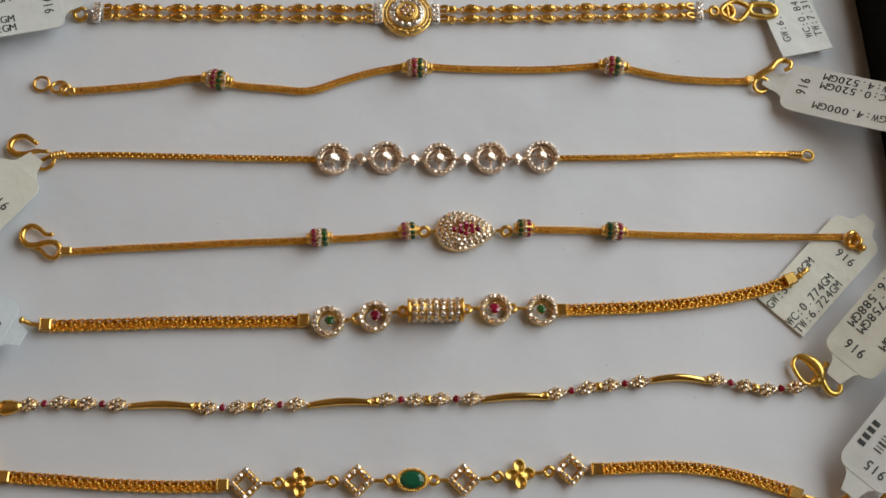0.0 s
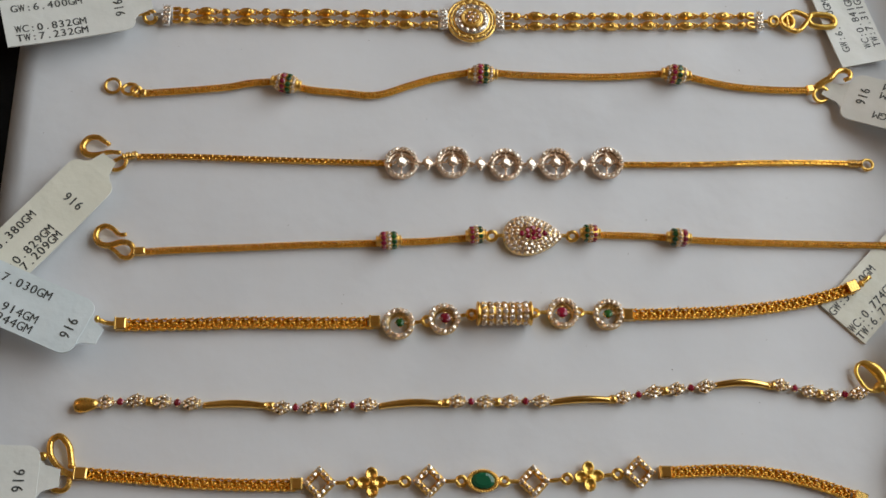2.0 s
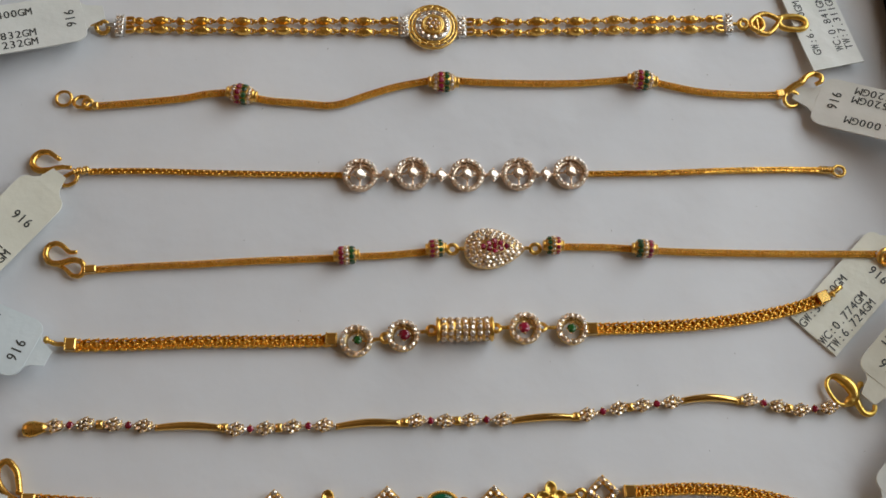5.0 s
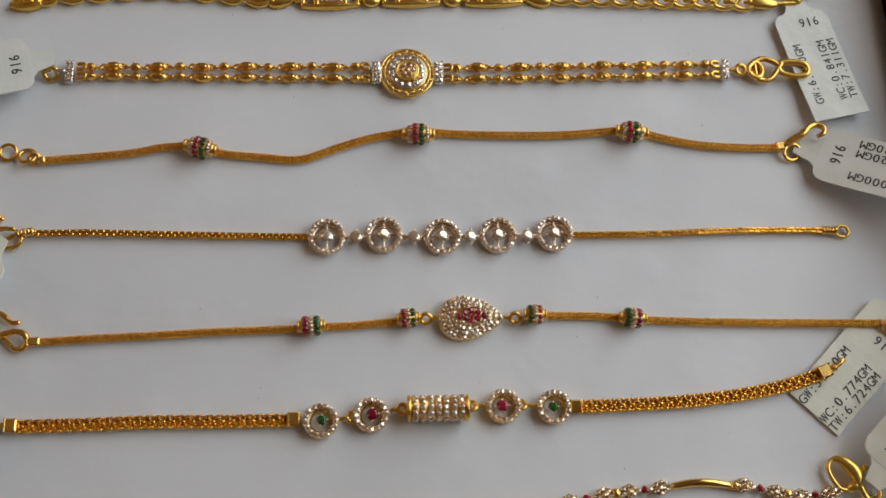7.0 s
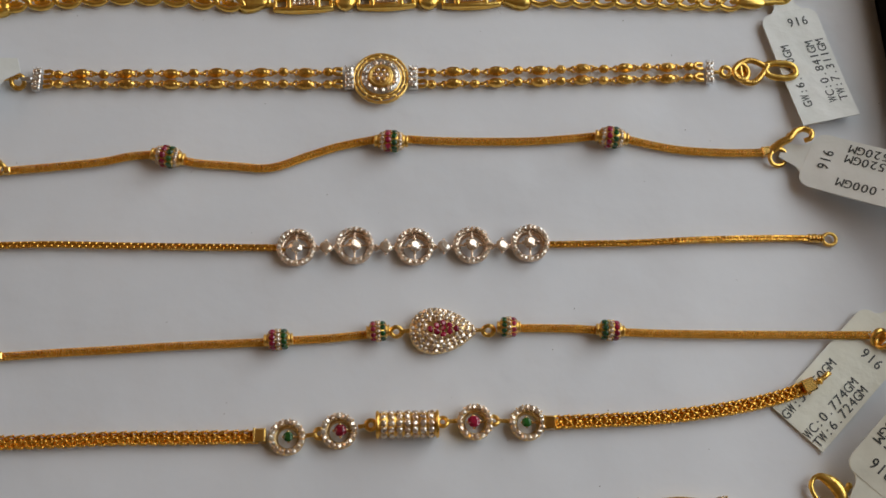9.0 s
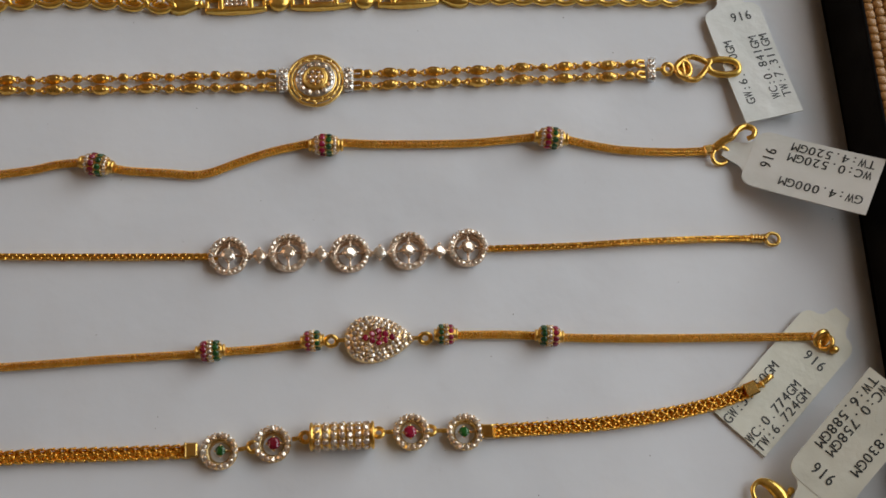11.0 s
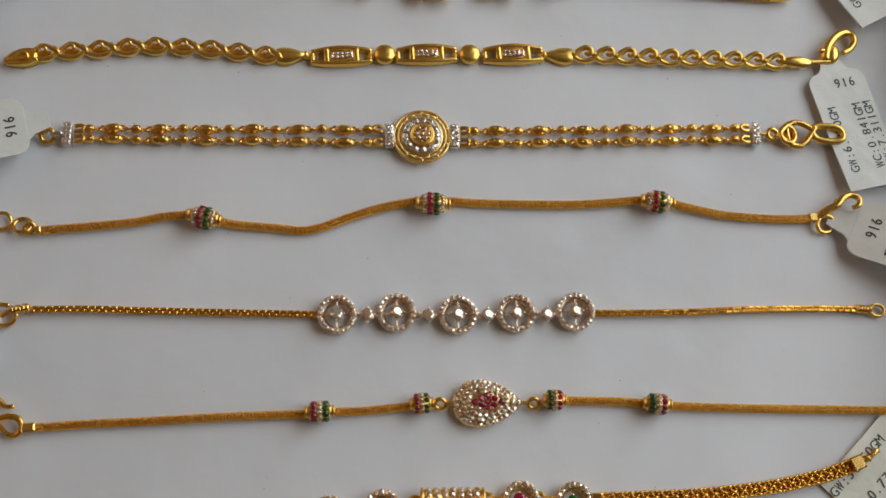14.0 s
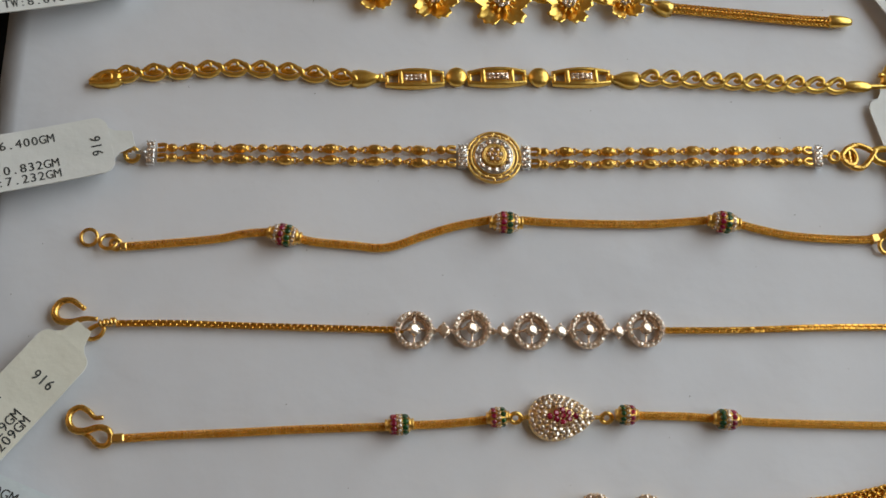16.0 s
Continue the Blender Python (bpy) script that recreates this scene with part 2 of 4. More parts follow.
# ---- the tray ----
X0, X1, Y0, Y1, RIM = -118.0, 103.5, -153.0, 154.0, 12.0
tray = thing("jewellery_tray", 0, 0, "shallow jewellery tray with black lining and brown embossed leather rim", "tray")
g = Geo(); g.add(box(X1 - X0 + 8, Y1 - Y0 + 8, 3.2, 0.3), turn(((X0 + X1) / 2, (Y0 + Y1) / 2, -2.0)))
part("base", g, LINING, tray)


def wall_run(a, b, inner):
    """A tray wall between two corners; inner is the way across it."""
    ring = lambda q: [(q[0] + o * inner[0], q[1] + o * inner[1], z) for o, z in ((0, -0.4), (1.9, RIM - 0.5), (2.2, RIM), (2.5, RIM), (2.5, -0.4))]
    return loft([ring(a), ring(b)])


for ends in (((X1, Y0 - 2.4), (X1, Y1 + 2.4), (1, 0)), ((X0, Y1 + 2.4), (X0, Y0 - 2.4), (-1, 0)), ((X1, Y1), (X0, Y1), (0, 1)), ((X0, Y0), (X1, Y0), (0, -1))):
    part("inner_wall", Geo().add(wall_run(*ends)), LINING, tray, label="black lined inner wall", smooth=False)
rims = []
for name, cx, cy, sx, sy in (("rim", X1 + 17.5, 0.5, 30, 311.6), ("rim", X0 - 17.5, 0.5, 30, 311.6), ("rim", -7.3, Y1 + 17.5, 286, 30), ("rim", -7.3, Y0 - 17.5, 286, 30)):
    g = Geo(); g.add(box(sx, sy, RIM + 3.2, 1.2), turn((cx, cy, (RIM - 3.8) / 2)))
    rims.append(part(name, g, SEAM, tray, label="brown embossed reptile-pattern leather rim"))

g = Geo()
rows, cols = 60, 46
W0, W1 = -110.3, 102.8
v, f = [], []
for i in range(rows + 1):
    for j in range(cols + 1):
        x, y = W0 + (W1 - W0) * j / cols, -150 + 301 * i / rows
        x += (0.2 * math.sin(y * 0.06) if j == cols else 0.0)
        v.append((x, y, 0.0 - 0.10 * (1 - math.cos(0.045 * x + 0.02 * y)) / 2))
v += [(x, y, z - 0.12) for x, y, z in v]
n = (rows + 1) * (cols + 1)
for i in range(rows):
    for j in range(cols):
        a = i * (cols + 1) + j
        f += [(a, a + 1, a + cols + 2, a + cols + 1), (a + n, a + n + cols + 1, a + n + cols + 2, a + n + 1)]
rim_loop = [j for j in range(cols + 1)] + [i * (cols + 1) + cols for i in range(1, rows + 1)] + [rows * (cols + 1) + j for j in range(cols - 1, -1, -1)] + [i * (cols + 1) for i in range(rows - 1, 0, -1)]
for a, b in zip(rim_loop, rim_loop[1:] + rim_loop[:1]):
    f.append((a, a + n, b + n, b))
g.add((v, f))
tagged(part("paper_sheet", g, SHEET, None), "plain white sheet of paper lining the tray", "paper")


# ---- chains ----
def woven_chain(parent, points, width, step, z, name="chain"):
    """A round chain of two rows of slanting woven links."""
    g = Geo()
    pts = [(*p[:2], z + (p[2] if len(p) > 2 else 0)) for p in points]
    g.add(tube([(x, y, h - width * 0.1) for x, y, h in pts], width * 0.26, 1.2, 8))
    for i, (q, a) in enumerate(spline(pts, step)):
        z = q.z
        side, way = Vector((-math.sin(a), math.cos(a), 0)), Vector((math.cos(a), math.sin(a), 0))
        for s in (1, -1):
            c = q + side * s * width * 0.21 + way * (0 if s > 0 else 0.5 * step)
            g.add(LINK, turn((c.x, c.y, z + width * 0.24 + random.uniform(-.03, .03)), a - s * 0.48, -0.14, s * 0.25, (step * 1.85, width * 0.16, width * 0.32)))
            e = q + side * s * width * 0.40 + way * (0.25 * step)
            g.add(LINK, turn((e.x, e.y, z), a + s * 0.42, 0, s * 0.7, (step * 1.6, width * 0.19, width * 0.36)))
    return part(name, g, GOLD_CHAIN, parent)


def flat_chain(parent, points, width, step, z, name="chain"):
    """A flat chain: nubbed edge links, slanting cross links and small plates down the middle."""
    g = Geo()
    line = spline([(*p[:2], z + (p[2] if len(p) > 2 else 0)) for p in points], step)
    rings = []
    for q, a in line:
        s = Vector((-math.sin(a), math.cos(a), 0))
        rings.append([tuple(q + s * width * o + Vector((0, 0, h))) for o, h in ((0.30, -0.6), (0.30, -0.22), (-0.30, -0.22), (-0.30, -0.6))])
    g.add(loft(rings))
    lean = math.atan2(0.34 * width, 0.5 * step)
    slant = math.hypot(0.34 * width, 0.5 * step)
    for q, a in line:
        z = q.z
        s, w = Vector((-math.sin(a), math.cos(a), 0)), Vector((math.cos(a), math.sin(a), 0))
        c = q + w * step * 0.5
        g.add(LINK, turn((c.x, c.y, z + 0.10), a, random.uniform(-.12, .12), 0, (step * 0.74, width * 0.25, 0.75)))
        for k in (1, -1):
            c = q + s * k * width * 0.40
            g.add(LINK, turn((c.x, c.y, z - 0.02), a + k * 0.22, 0, k * 0.2, (step * 1.02, width * 0.20, 1.15)))
            c = q + s * k * width * 0.42 + w * step * 0.48
            g.add(LINK, turn((c.x, c.y, z + 0.24), a + k * 0.9, 0, 0, (step * 0.40, width * 0.19, 0.85)))
            for d in (-1, 1):
                c = q + s * k * width * 0.20 + w * d * step * 0.22
                g.add(LINK, turn((c.x, c.y, z + 0.02 + 0.08 * d), a - d * k * lean, 0, 0, (slant * 1.1, width * 0.15, 0.6)))
    return part(name, g, GOLD_CHAIN, parent)


def box_chain(parent, points, width, step, z, name="chain"):
    """Square box links in two staggered rows, turning slowly about the chain."""
    g = Geo()
    brick = box(step * 0.93, width * 0.47, width * 0.75, 0.13)
    g.add(tube([(x, y, z - 0.1) for x, y in points], width * 0.30, 1.5, 6))
    for i, (q, a) in enumerate(spline([(x, y, z) for x, y in points], step)):
        side, way = Vector((-math.sin(a), math.cos(a), 0)), Vector((math.cos(a), math.sin(a), 0))
        roll = 0.30 * math.sin(i * 0.17) + random.uniform(-0.08, 0.08)
        for s in (1, -1):
            c = q + side * s * width * 0.25 + way * (0 if s > 0 else step * 0.5) + Vector((0, 0, s * 0.25 * roll))
            g.add(brick, turn(c, a + random.uniform(-0.04, 0.04), random.uniform(-0.07, 0.07), roll * 0.7 - s * 0.08))
    return part(name, g, GOLD_CHAIN, parent, smooth=False)


# ---- findings ----
def jump_ring(parent, x, y, z, big=1.3, small=0.35, angle=0.0, tilt=0.0, sx=1.0):
    g = Geo().add(hoop(big, small, 24, 8, sx))
    part("jump_ring", g, GOLD, parent, frame_at(x, y, z, angle, tilt), key=("ring", big, small, sx))


def wire(parent, name, points, r, taper=None, mat=None):
    return part(name, Geo().add(tube(points, r, 0.35, 10, taper)), mat or GOLD, parent)


def end_cap(parent, x, y, z, angle, length, width, height, mat=None):
    g = Geo().add(box(length, width, height, 0.22)).add(box(length * 0.16, width * 1.05, height * 1.04, 0.1), turn((-length * 0.4, 0, 0)))
    part("end_cap", g, mat or POLISHED_GOLD, parent, frame_at(x, y, z, angle), key=("cap", length, width, height, mat), smooth=False)


def coil_cap(parent, x, y, z, angle, length, dia):
    """A chain end wound with a few turns of wire."""
    g = Geo().add(lathe([(-length / 2, dia * 0.2), (-length / 2, dia * 0.36), (length / 2, dia * 0.36), (length / 2, dia * 0.2)], 12))
    for i in range(5):
        g.add(hoop(dia * 0.40, dia * 0.14, 16, 8), turn(((i - 2) * length / 5, 0, 0), 0.12 * (-1) ** i, math.pi / 2))
    part("end_cap", g, POLISHED_GOLD, parent, frame_at(x, y, z, angle), label="chain end wound with gold wire")


def connector(parent, x0, y0, x1, y1, z=1.2):
    """A small bar that ends in an open eye, linked to the next piece."""
    a = math.atan2(y1 - y0, x1 - x0)
    d = math.hypot(x1 - x0, y1 - y0)
    g = Geo()
    g.add(tube([(0, 0, 0), (d * 0.55, 0, 0.1)], 0.42, 0.4))
    g.add(ball(8, 6), turn((d * 0.12, 0, 0), 0, 0, 0, (0.9, 0.85, 0.85)))
    g.add(hoop(0.9, 0.42, 18, 8), turn((d * 0.72, 0, 0), 0, 0, 0.35))
    part("link", g, GOLD, parent, frame_at(x0, y0, z, a), key=("con", round(d, 1)))


def row_of_stones(g, x, r, n, size, start=0.0):
    for j in range(n):
        b = start + 2 * math.pi * j / n
        g.add(GEM, turn((x, -r * math.sin(b), r * math.cos(b)), 0, 0, b, size))


def stone_bead(parent, x, y, angle, length, dia, colours, z):
    """A barrel bead with bands of set stones and ribbed collars."""
    L, R = length, dia / 2
    key = ("bead", length, dia, colours)
    m = frame_at(x, y, z, angle)
    prof = [(-L / 2, R * .34), (-L / 2, R * .52), (-L * .44, R * .60), (-L * .42, R * .46), (-L * .40, R * .46), (-L * .38, R * .66), (-L * .33, R * .60), (-L * .2, R * .80), (0, R * .90)]
    prof = prof + [(-a, b) for a, b in prof[-2::-1]]
    bead = part("bead", Geo().add(lathe(prof, 20)), GOLD, parent, m, key=key)
    k = len(colours)
    span = L * 0.64
    wide = [0.8 if q == "w" else 1.2 for q in colours]
    edge = [span * (sum(wide[:i]) / sum(wide) - 0.5) for i in range(k + 1)]
    for c, name, mat in (("w", "clear_band", CLEAR), ("r", "ruby_band", RUBY), ("g", "green_band", GREEN)):
        if c not in colours:
            continue
        g = Geo()
        for i, q in enumerate(colours):
            if q == c:
                px = (edge[i] + edge[i + 1]) / 2
                rr = R * (0.94 - 0.62 * (2 * px / L) ** 2)
                row_of_stones(g, px, rr, 12 if q == "w" else 9, (edge[i + 1] - edge[i]) * 1.0, i * 0.28)
        stuff(part(name, g, mat, bead, m, key=(key, c), smooth=False))
    g = Geo()
    for i in range(k + 1):
        px = edge[i]
        rr = R * (1.0 - 0.62 * (2 * px / L) ** 2)
        for j in range(11):
            b = 2 * math.pi * (j + .5 * (i % 2)) / 11
            g.add(SMALL_BALL, turn((px, -rr * math.sin(b), rr * math.cos(b)), 0, 0, 0, span / k * 0.30))
    part("beading", g, PALE_GOLD, bead, m, key=(key, "claws"))


def stone_circle(r, n, size, z):
    return [turn((r * math.cos(2 * math.pi * j / n), r * math.sin(2 * math.pi * j / n), z), j * 1.3, 0.32 * math.sin(j * 2.3), 0.32 * math.cos(j * 1.9), size) for j in range(n)]


def halo(parent, x, y, angle, r, n, size, centre, centre_mat, offset, mat, z=1.2, prongs=4, lip=0.74):
    """An open ring of stones with one stone held inside it."""
    m = frame_at(x, y, 0, angle)
    key = ("halo", r, n, size, centre, centre_mat.name, offset)
    g = Geo()
    g.add(hoop(r, size * 0.30, 40, 8), turn((0, 0, z), 0, 0, 0, (1, 1, 1.3)))
    g.add(hoop(r, size * 0.40, 40, 8), turn((0, 0, z * 0.55)))
    for j in range(n):
        b = 2 * math.pi * (j + .5) / n
        for o in (0.42, -0.42):
            q = r + o * size
            g.add(SMALL_BALL, turn((q * math.cos(b), q * math.sin(b), z + size * 0.52), 0, 0, 0, size * 0.30))
    # sloping lip added inside the ring, standing in for tan reflected light
    inner = r - size * 0.35
    g.add(loft([[(q * math.cos(2 * math.pi * j / 32), q * math.sin(2 * math.pi * j / 32), h) for j in range(32)] for q, h in ((inner, z + 0.1), (inner * 0.88, 0.35), (inner * lip, 0.15), (inner * lip, 0.02), (inner * 0.95, 0.02), (inner + 0.1, z * 0.6))], wrap=True))
    ring = part("halo_ring", g, mat, parent, m, key=key)
    stones("clear_stone", stone_circle(r, n, size * 1.10, z + size * 0.56), CLEAR, ring, m)
    g = Geo().add(GEM, turn((offset, 0, z + size * 0.8), 0.2, 0.26 if centre_mat is CLEAR else 0.08, -0.1, centre))
    part("centre_stone", g, centre_mat, ring, m, key=(key, 2), smooth=False)
    g = Geo()
    for j in range(prongs):
        b = math.pi / 2 * j
        c, s = math.cos(b), math.sin(b)
        g.add(SMALL_BALL, turn((offset + centre * .47 * c, centre * .47 * s, z + size * 0.75), 0, 0, 0, centre * 0.24))
        if offset == 0 or j == 0:
            g.add(tube([(offset + centre * .4 * c, centre * .4 * s, z), (c * (r - size * .4), s * (r - size * .4), z)], 0.22, 0.5, 6))
    g.add(lathe([(0, centre * 0.2), (z * .5, centre * .38)], 10), turn((offset, 0, z * 0.55), 0, -math.pi / 2, 0))
    part("beading", g, mat, ring, m, key=(key, 3))


def s_hook(parent, points, r):
    wire(parent, "hook", points, r, lambda t: 0.7 + 0.4 * math.sin(math.pi * min(1, t * 1.1)))


def lobster(parent, x, y, angle, size, mat=None):
    """A lobster clasp: body, open nose, lever and eye."""
    k, m = size, frame_at(x, y, 1.6, angle)
    mat = mat or GOLD
    key = ("lobster", size, mat.name)
    g = Geo()
    g.add(tube([(0, 0, 0), (k * .35, k * .06, .1), (k * .7, k * .34, .1), (k * 1.05, k * .30, 0), (k * 1.16, 0, 0), (k * 1.0, -k * .24, 0), (k * .82, -k * .2, 0)],
               k * 0.13, 0.3, 10, lambda t: 1.5 - t, 0.9))
    body = part("clasp", g, mat, parent, m, key=key)
    g = Geo().add(tube([(k * .3, -k * .1, 0), (k * .6, -k * .2, .1), (k * .9, -k * .16, 0)], k * 0.09, 0.3, 8))
    part("lever", g, mat, body, m, key=(key, 1))
    g = Geo().add(hoop(k * .2, k * .06, 18, 8), turn((-k * .2, 0, 0), 0, 0, 0.3))
    part("eye", g, mat, body, m, key=(key, 2))


# ---- chain bracelet with three banded stone beads ----
B = "gold bracelets laid in rows on the sheet"
br = thing("bracelet", 0, 21, "thin woven gold chain bracelet with three red-and-green stone beads", "bracelet", B)
Z = 0.9
woven_chain(br, [(-81.3, 17.4), (-71.4, 18.3), (-62.6, 19.3), (-57.5, 20.4), (-52.0, 20.9)], 1.65, 0.63, Z)
woven_chain(br, [(-46.4, 19.4), (-42.8, 18.7), (-35.7, 18.1), (-30.6, 17.6), (-26.7, 18.2), (-21.5, 20.2), (-14.9, 22.4), (-7.4, 24.0)], 1.65, 0.63, Z)
woven_chain(br, [(-1.2, 24.0), (6.2, 23.5), (19.5, 23.3), (27.6, 23.5), (38.0, 24.4)], 1.65, 0.63, Z)
woven_chain(br, [(44.2, 23.8), (49.4, 22.4), (55.2, 21.2), (62.1, 20.6), (68, 20.4), (73.0, 20.5)], 1.65, 0.63, Z)
stone_bead(br, -49.3, 19.7, -0.20, 6.9, 4.4, "wrgw", 2.2)
stone_bead(br, -4.3, 22.9, -0.02, 6.9, 4.4, "wrgw", 2.2)
stone_bead(br, 41.2, 23.5, -0.12, 6.9, 4.4, "wrgw", 2.2)
jump_ring(br, -88.4, 19.4, 0.6, 1.65, 0.36, 0, 0.15)
jump_ring(br, -84.4, 18.4, 0.9, 1.7, 0.40, 0, -0.3)
jump_ring(br, -82.9, 17.8, 1.0, 1.0, 0.42, 0.4, 0.5)
end_cap(br, -81.4, 17.4, 0.9, 0.1, 1.4, 1.5, 1.5)
end_cap(br, 73.4, 20.6, 0.9, 0.2, 1.8, 1.9, 1.7)
jump_ring(br, 75.9, 19.3, 1.0, 1.7, 0.42, 0.6, 0.3, 1.15)
wire(br, "clasp", [(74.6, 20.8, 1.2), (76.6, 22.2, 2.0), (78.2, 22.9, 2.4), (79.6, 24.4, 2.6), (81.4, 25.0, 2.6), (82.8, 24.1, 3.0), (82.5, 22.7, 3.2), (81.2, 22.1, 3.0)], 0.8,
     lambda t: 1.15 - 0.5 * t)
wire(br, "lever", [(77.6, 22.8, 1.7), (78.6, 24.2, 1.9)], 0.42)

# ---- box chain bracelet with five round halos ----
br = thing("bracelet", 0, 0.5, "fine gold box chain bracelet with five round clear-stone halos", "bracelet", B)
box_chain(br, [(-81.6, 1.4), (-70.3, 1.5), (-57.9, 1.1), (-43, 0.7), (-26.6, 0.35)], 1.3, 1.35, 0.85)
box_chain(br, [(26.4, 0.5), (44.1, 0.7), (57.4, 1.2), (70.7, 1.4), (79.8, 1.3)], 1.3, 1.35, 0.85)
HALO = ROSE_GOLD
for hx, hy in ((-23.2, 0.25), (-11.7, 0.58), (0.2, 0.15), (11.6, 0.4), (23.2, 0.7)):
    halo(br, hx, hy, 0, 3.35, 20, 1.06, 2.9, CLEAR, 0.0, HALO, 1.2)
for hx, hy in ((-17.3, 0.1), (-5.5, 0.05), (6.0, 0.05), (17.6, 0.15)):
    m = frame_at(hx, hy, 0, 0.0) @ Matrix.Diagonal((1.2, 1.3, 1, 1))
    g = Geo()
    g.add(lathe([(0, .4), (1.0, .75), (1.5, .8)], 8), turn((0, 0, 0.1), 0, -math.pi / 2, 0))
    for b in (0, 1, 2, 3):
        c, s = math.cos(b * math.pi / 2), math.sin(b * math.pi / 2)
        g.add(BALL, turn((1.1 * c, 1.1 * s, 1.7), 0, 0, 0, 0.5))
    for s in (-1, 1):
        g.add(tube([(0.9 * s, 0, 1.2), (2.4 * s, 0, 1.2)], 0.3, 0.5, 6))
        g.add(hoop(0.42, 0.2, 12, 6), turn((1.75 * s, 0, 1.25), 0, 0, 0.7))
    st = part("spacer", g, HALO, br, m, key="spacer")
    part("spacer_stone", Geo().add(GEM, turn((0, 0, 1.85), 0.3, 0.26, -0.1, 2.2)), CLEAR, st, m, key="spacer_stone", smooth=False)
coil_cap(br, 81.2, 1.25, 1.0, -0.05, 3.2, 1.8)
jump_ring(br, 84.1, 1.1, 0.8, 1.2, 0.36, 0, 0.15, 1.15)
coil_cap(br, -83.0, 1.5, 1.1, 0.18, 3.4, 1.8)
wire(br, "eye", [(-82.2, 1.9, 1.2), (-84.5, 1.3, 1.1), (-86.5, 0.2, 0.9), (-87.4, -0.8, 0.7), (-86.2, -1.7, 0.6), (-84.3, -1.0, 0.7), (-83.6, 0.6, 1.0)], 0.42)
s_hook(br, [(-88.2, 4.6, 0.9), (-89.2, 5.3, 1.0), (-90.3, 6.0, 1.0), (-91.8, 6.0, 1.0), (-92.9, 5.2, 1.0), (-93.5, 3.8, 1.0), (-93.1, 2.5, 1.0), (-92.0, 1.7, 1.1), (-89.9, 1.6, 1.3), (-87.4, 2.2, 1.5), (-85.0, 2.1, 1.4)], 0.68)
part("hook_tip", Geo().add(BALL, turn((-88.0, 4.5, 0.9), 0, 0, 0, 1.1)), GOLD, br)

# ---- woven bracelet with a pear-shaped cluster ----
br = thing("bracelet", 0, -18, "woven gold chain bracelet with a pear-shaped ruby and clear-stone cluster", "bracelet", B)
woven_chain(br, [(-78.6, -21.1), (-68.9, -20.5), (-57, -20), (-44.9, -19.4), (-28.6, -18.9)], 1.5, 0.60, 0.85)
woven_chain(br, [(-23.6, -18.6), (-16.8, -18.3), (-9.2, -17.6)], 1.5, 0.60, 0.85)
woven_chain(br, [(20.2, -16.7), (29.6, -16.9), (35.6, -17.3)], 1.5, 0.60, 0.85)
woven_chain(br, [(40.0, -17.8), (48, -18.2), (62.0, -18.6), (73.2, -18.8), (80, -19.0, 0.3), (88.6, -19.3, 0.9)], 1.5, 0.60, 0.95)
stone_bead(br, -26.1, -18.7, 0.05, 5.5, 4.0, "rwg", 2.0)
stone_bead(br, -7.1, -17.3, 0.06, 4.5, 4.0, "rwg", 2.0)
stone_bead(br, 18.1, -16.8, -0.02, 4.5, 4.0, "gwr", 2.0)
stone_bead(br, 37.8, -17.7, -0.08, 5.5, 4.0, "gwr", 2.0)
for rx, ry in ((-3.6, -17.3), (14.2, -17.3)):
    jump_ring(br, rx, ry, 1.4, 0.95, 0.42, 0, 0.5, 1.1)
wire(br, "link", [(-2.9, -17.2, 1.5), (-0.4, -17.2, 1.4)], 0.42)
wire(br, "link", [(11.4, -17.2, 1.5), (13.6, -17.2, 1.4)], 0.42)


def pear_edge(k, dz=0.0, n=40):
    out = []
    for j in range(n):
        th = 2 * math.pi * (j + 0.5) / n
        out.append((6.5 * math.cos(th) * k, 5.4 * k * math.sin(th) * abs(math.sin(th / 2)) ** 0.75, dz))
    return out


def dome(k):
    return 1.5 + 1.5 * (1 - k * k)


m = frame_at(5.5, -17.2, 0.0, 0.0)
g = Geo().add(loft([pear_edge(0.92, 0.2), pear_edge(1.03, 0.5), pear_edge(1.03, 1.1), pear_edge(0.96, 1.45), pear_edge(0.75, dome(.75) - .15), pear_edge(0.5, dome(.5) - .15), pear_edge(0.2, dome(.2) - .15)]))
body = part("pear_setting", g, PALE_GOLD, br, m, label="domed pear-shaped gold setting")
g, cl = [], Geo()
for k, n in ((0.93, 30), (0.75, 23), (0.57, 17), (0.41, 12)):
    edge = pear_edge(k, 0, 240)
    run = np.cumsum([0] + [math.dist(edge[i][:2], edge[(i + 1) % 240][:2]) for i in range(240)])
    for j in range(n):
        i = int(np.searchsorted(run, run[-1] * (j + .5) / n)) % 240
        x, y, _ = edge[i]
        if k < 0.7 and ((x + 0.1) / 3.3) ** 2 + (y / 1.75) ** 2 < 1:
            continue
        lean = 0.5 * k
        g.append(turn((x, y, dome(k) + 0.05), random.random(), lean * x / 6, -lean * y / 5, 1.2))
        i = int(np.searchsorted(run, run[-1] * j / n)) % 240
        cl.add(SMALL_BALL, turn((edge[i][0] * 1.06, edge[i][1] * 1.06, dome(k) + 0.12), 0, 0, 0, 0.42))
stones("clear_stone", g, CLEAR, body, m)
g = []
for x, y in ((-2.5, 0), (-1.25, 0.62), (-1.25, -0.62), (0, 1.15), (0, 0), (0, -1.15), (1.25, 0.62), (1.25, -0.62), (2.5, 0)):
    g.append(turn((x - 0.1, y, 3.05 - 0.03 * x * x), random.random(), 0, 0, 1.4))
    cl.add(SMALL_BALL, turn((x + 0.62, y + 0.05, 3.1), 0, 0, 0, 0.4))
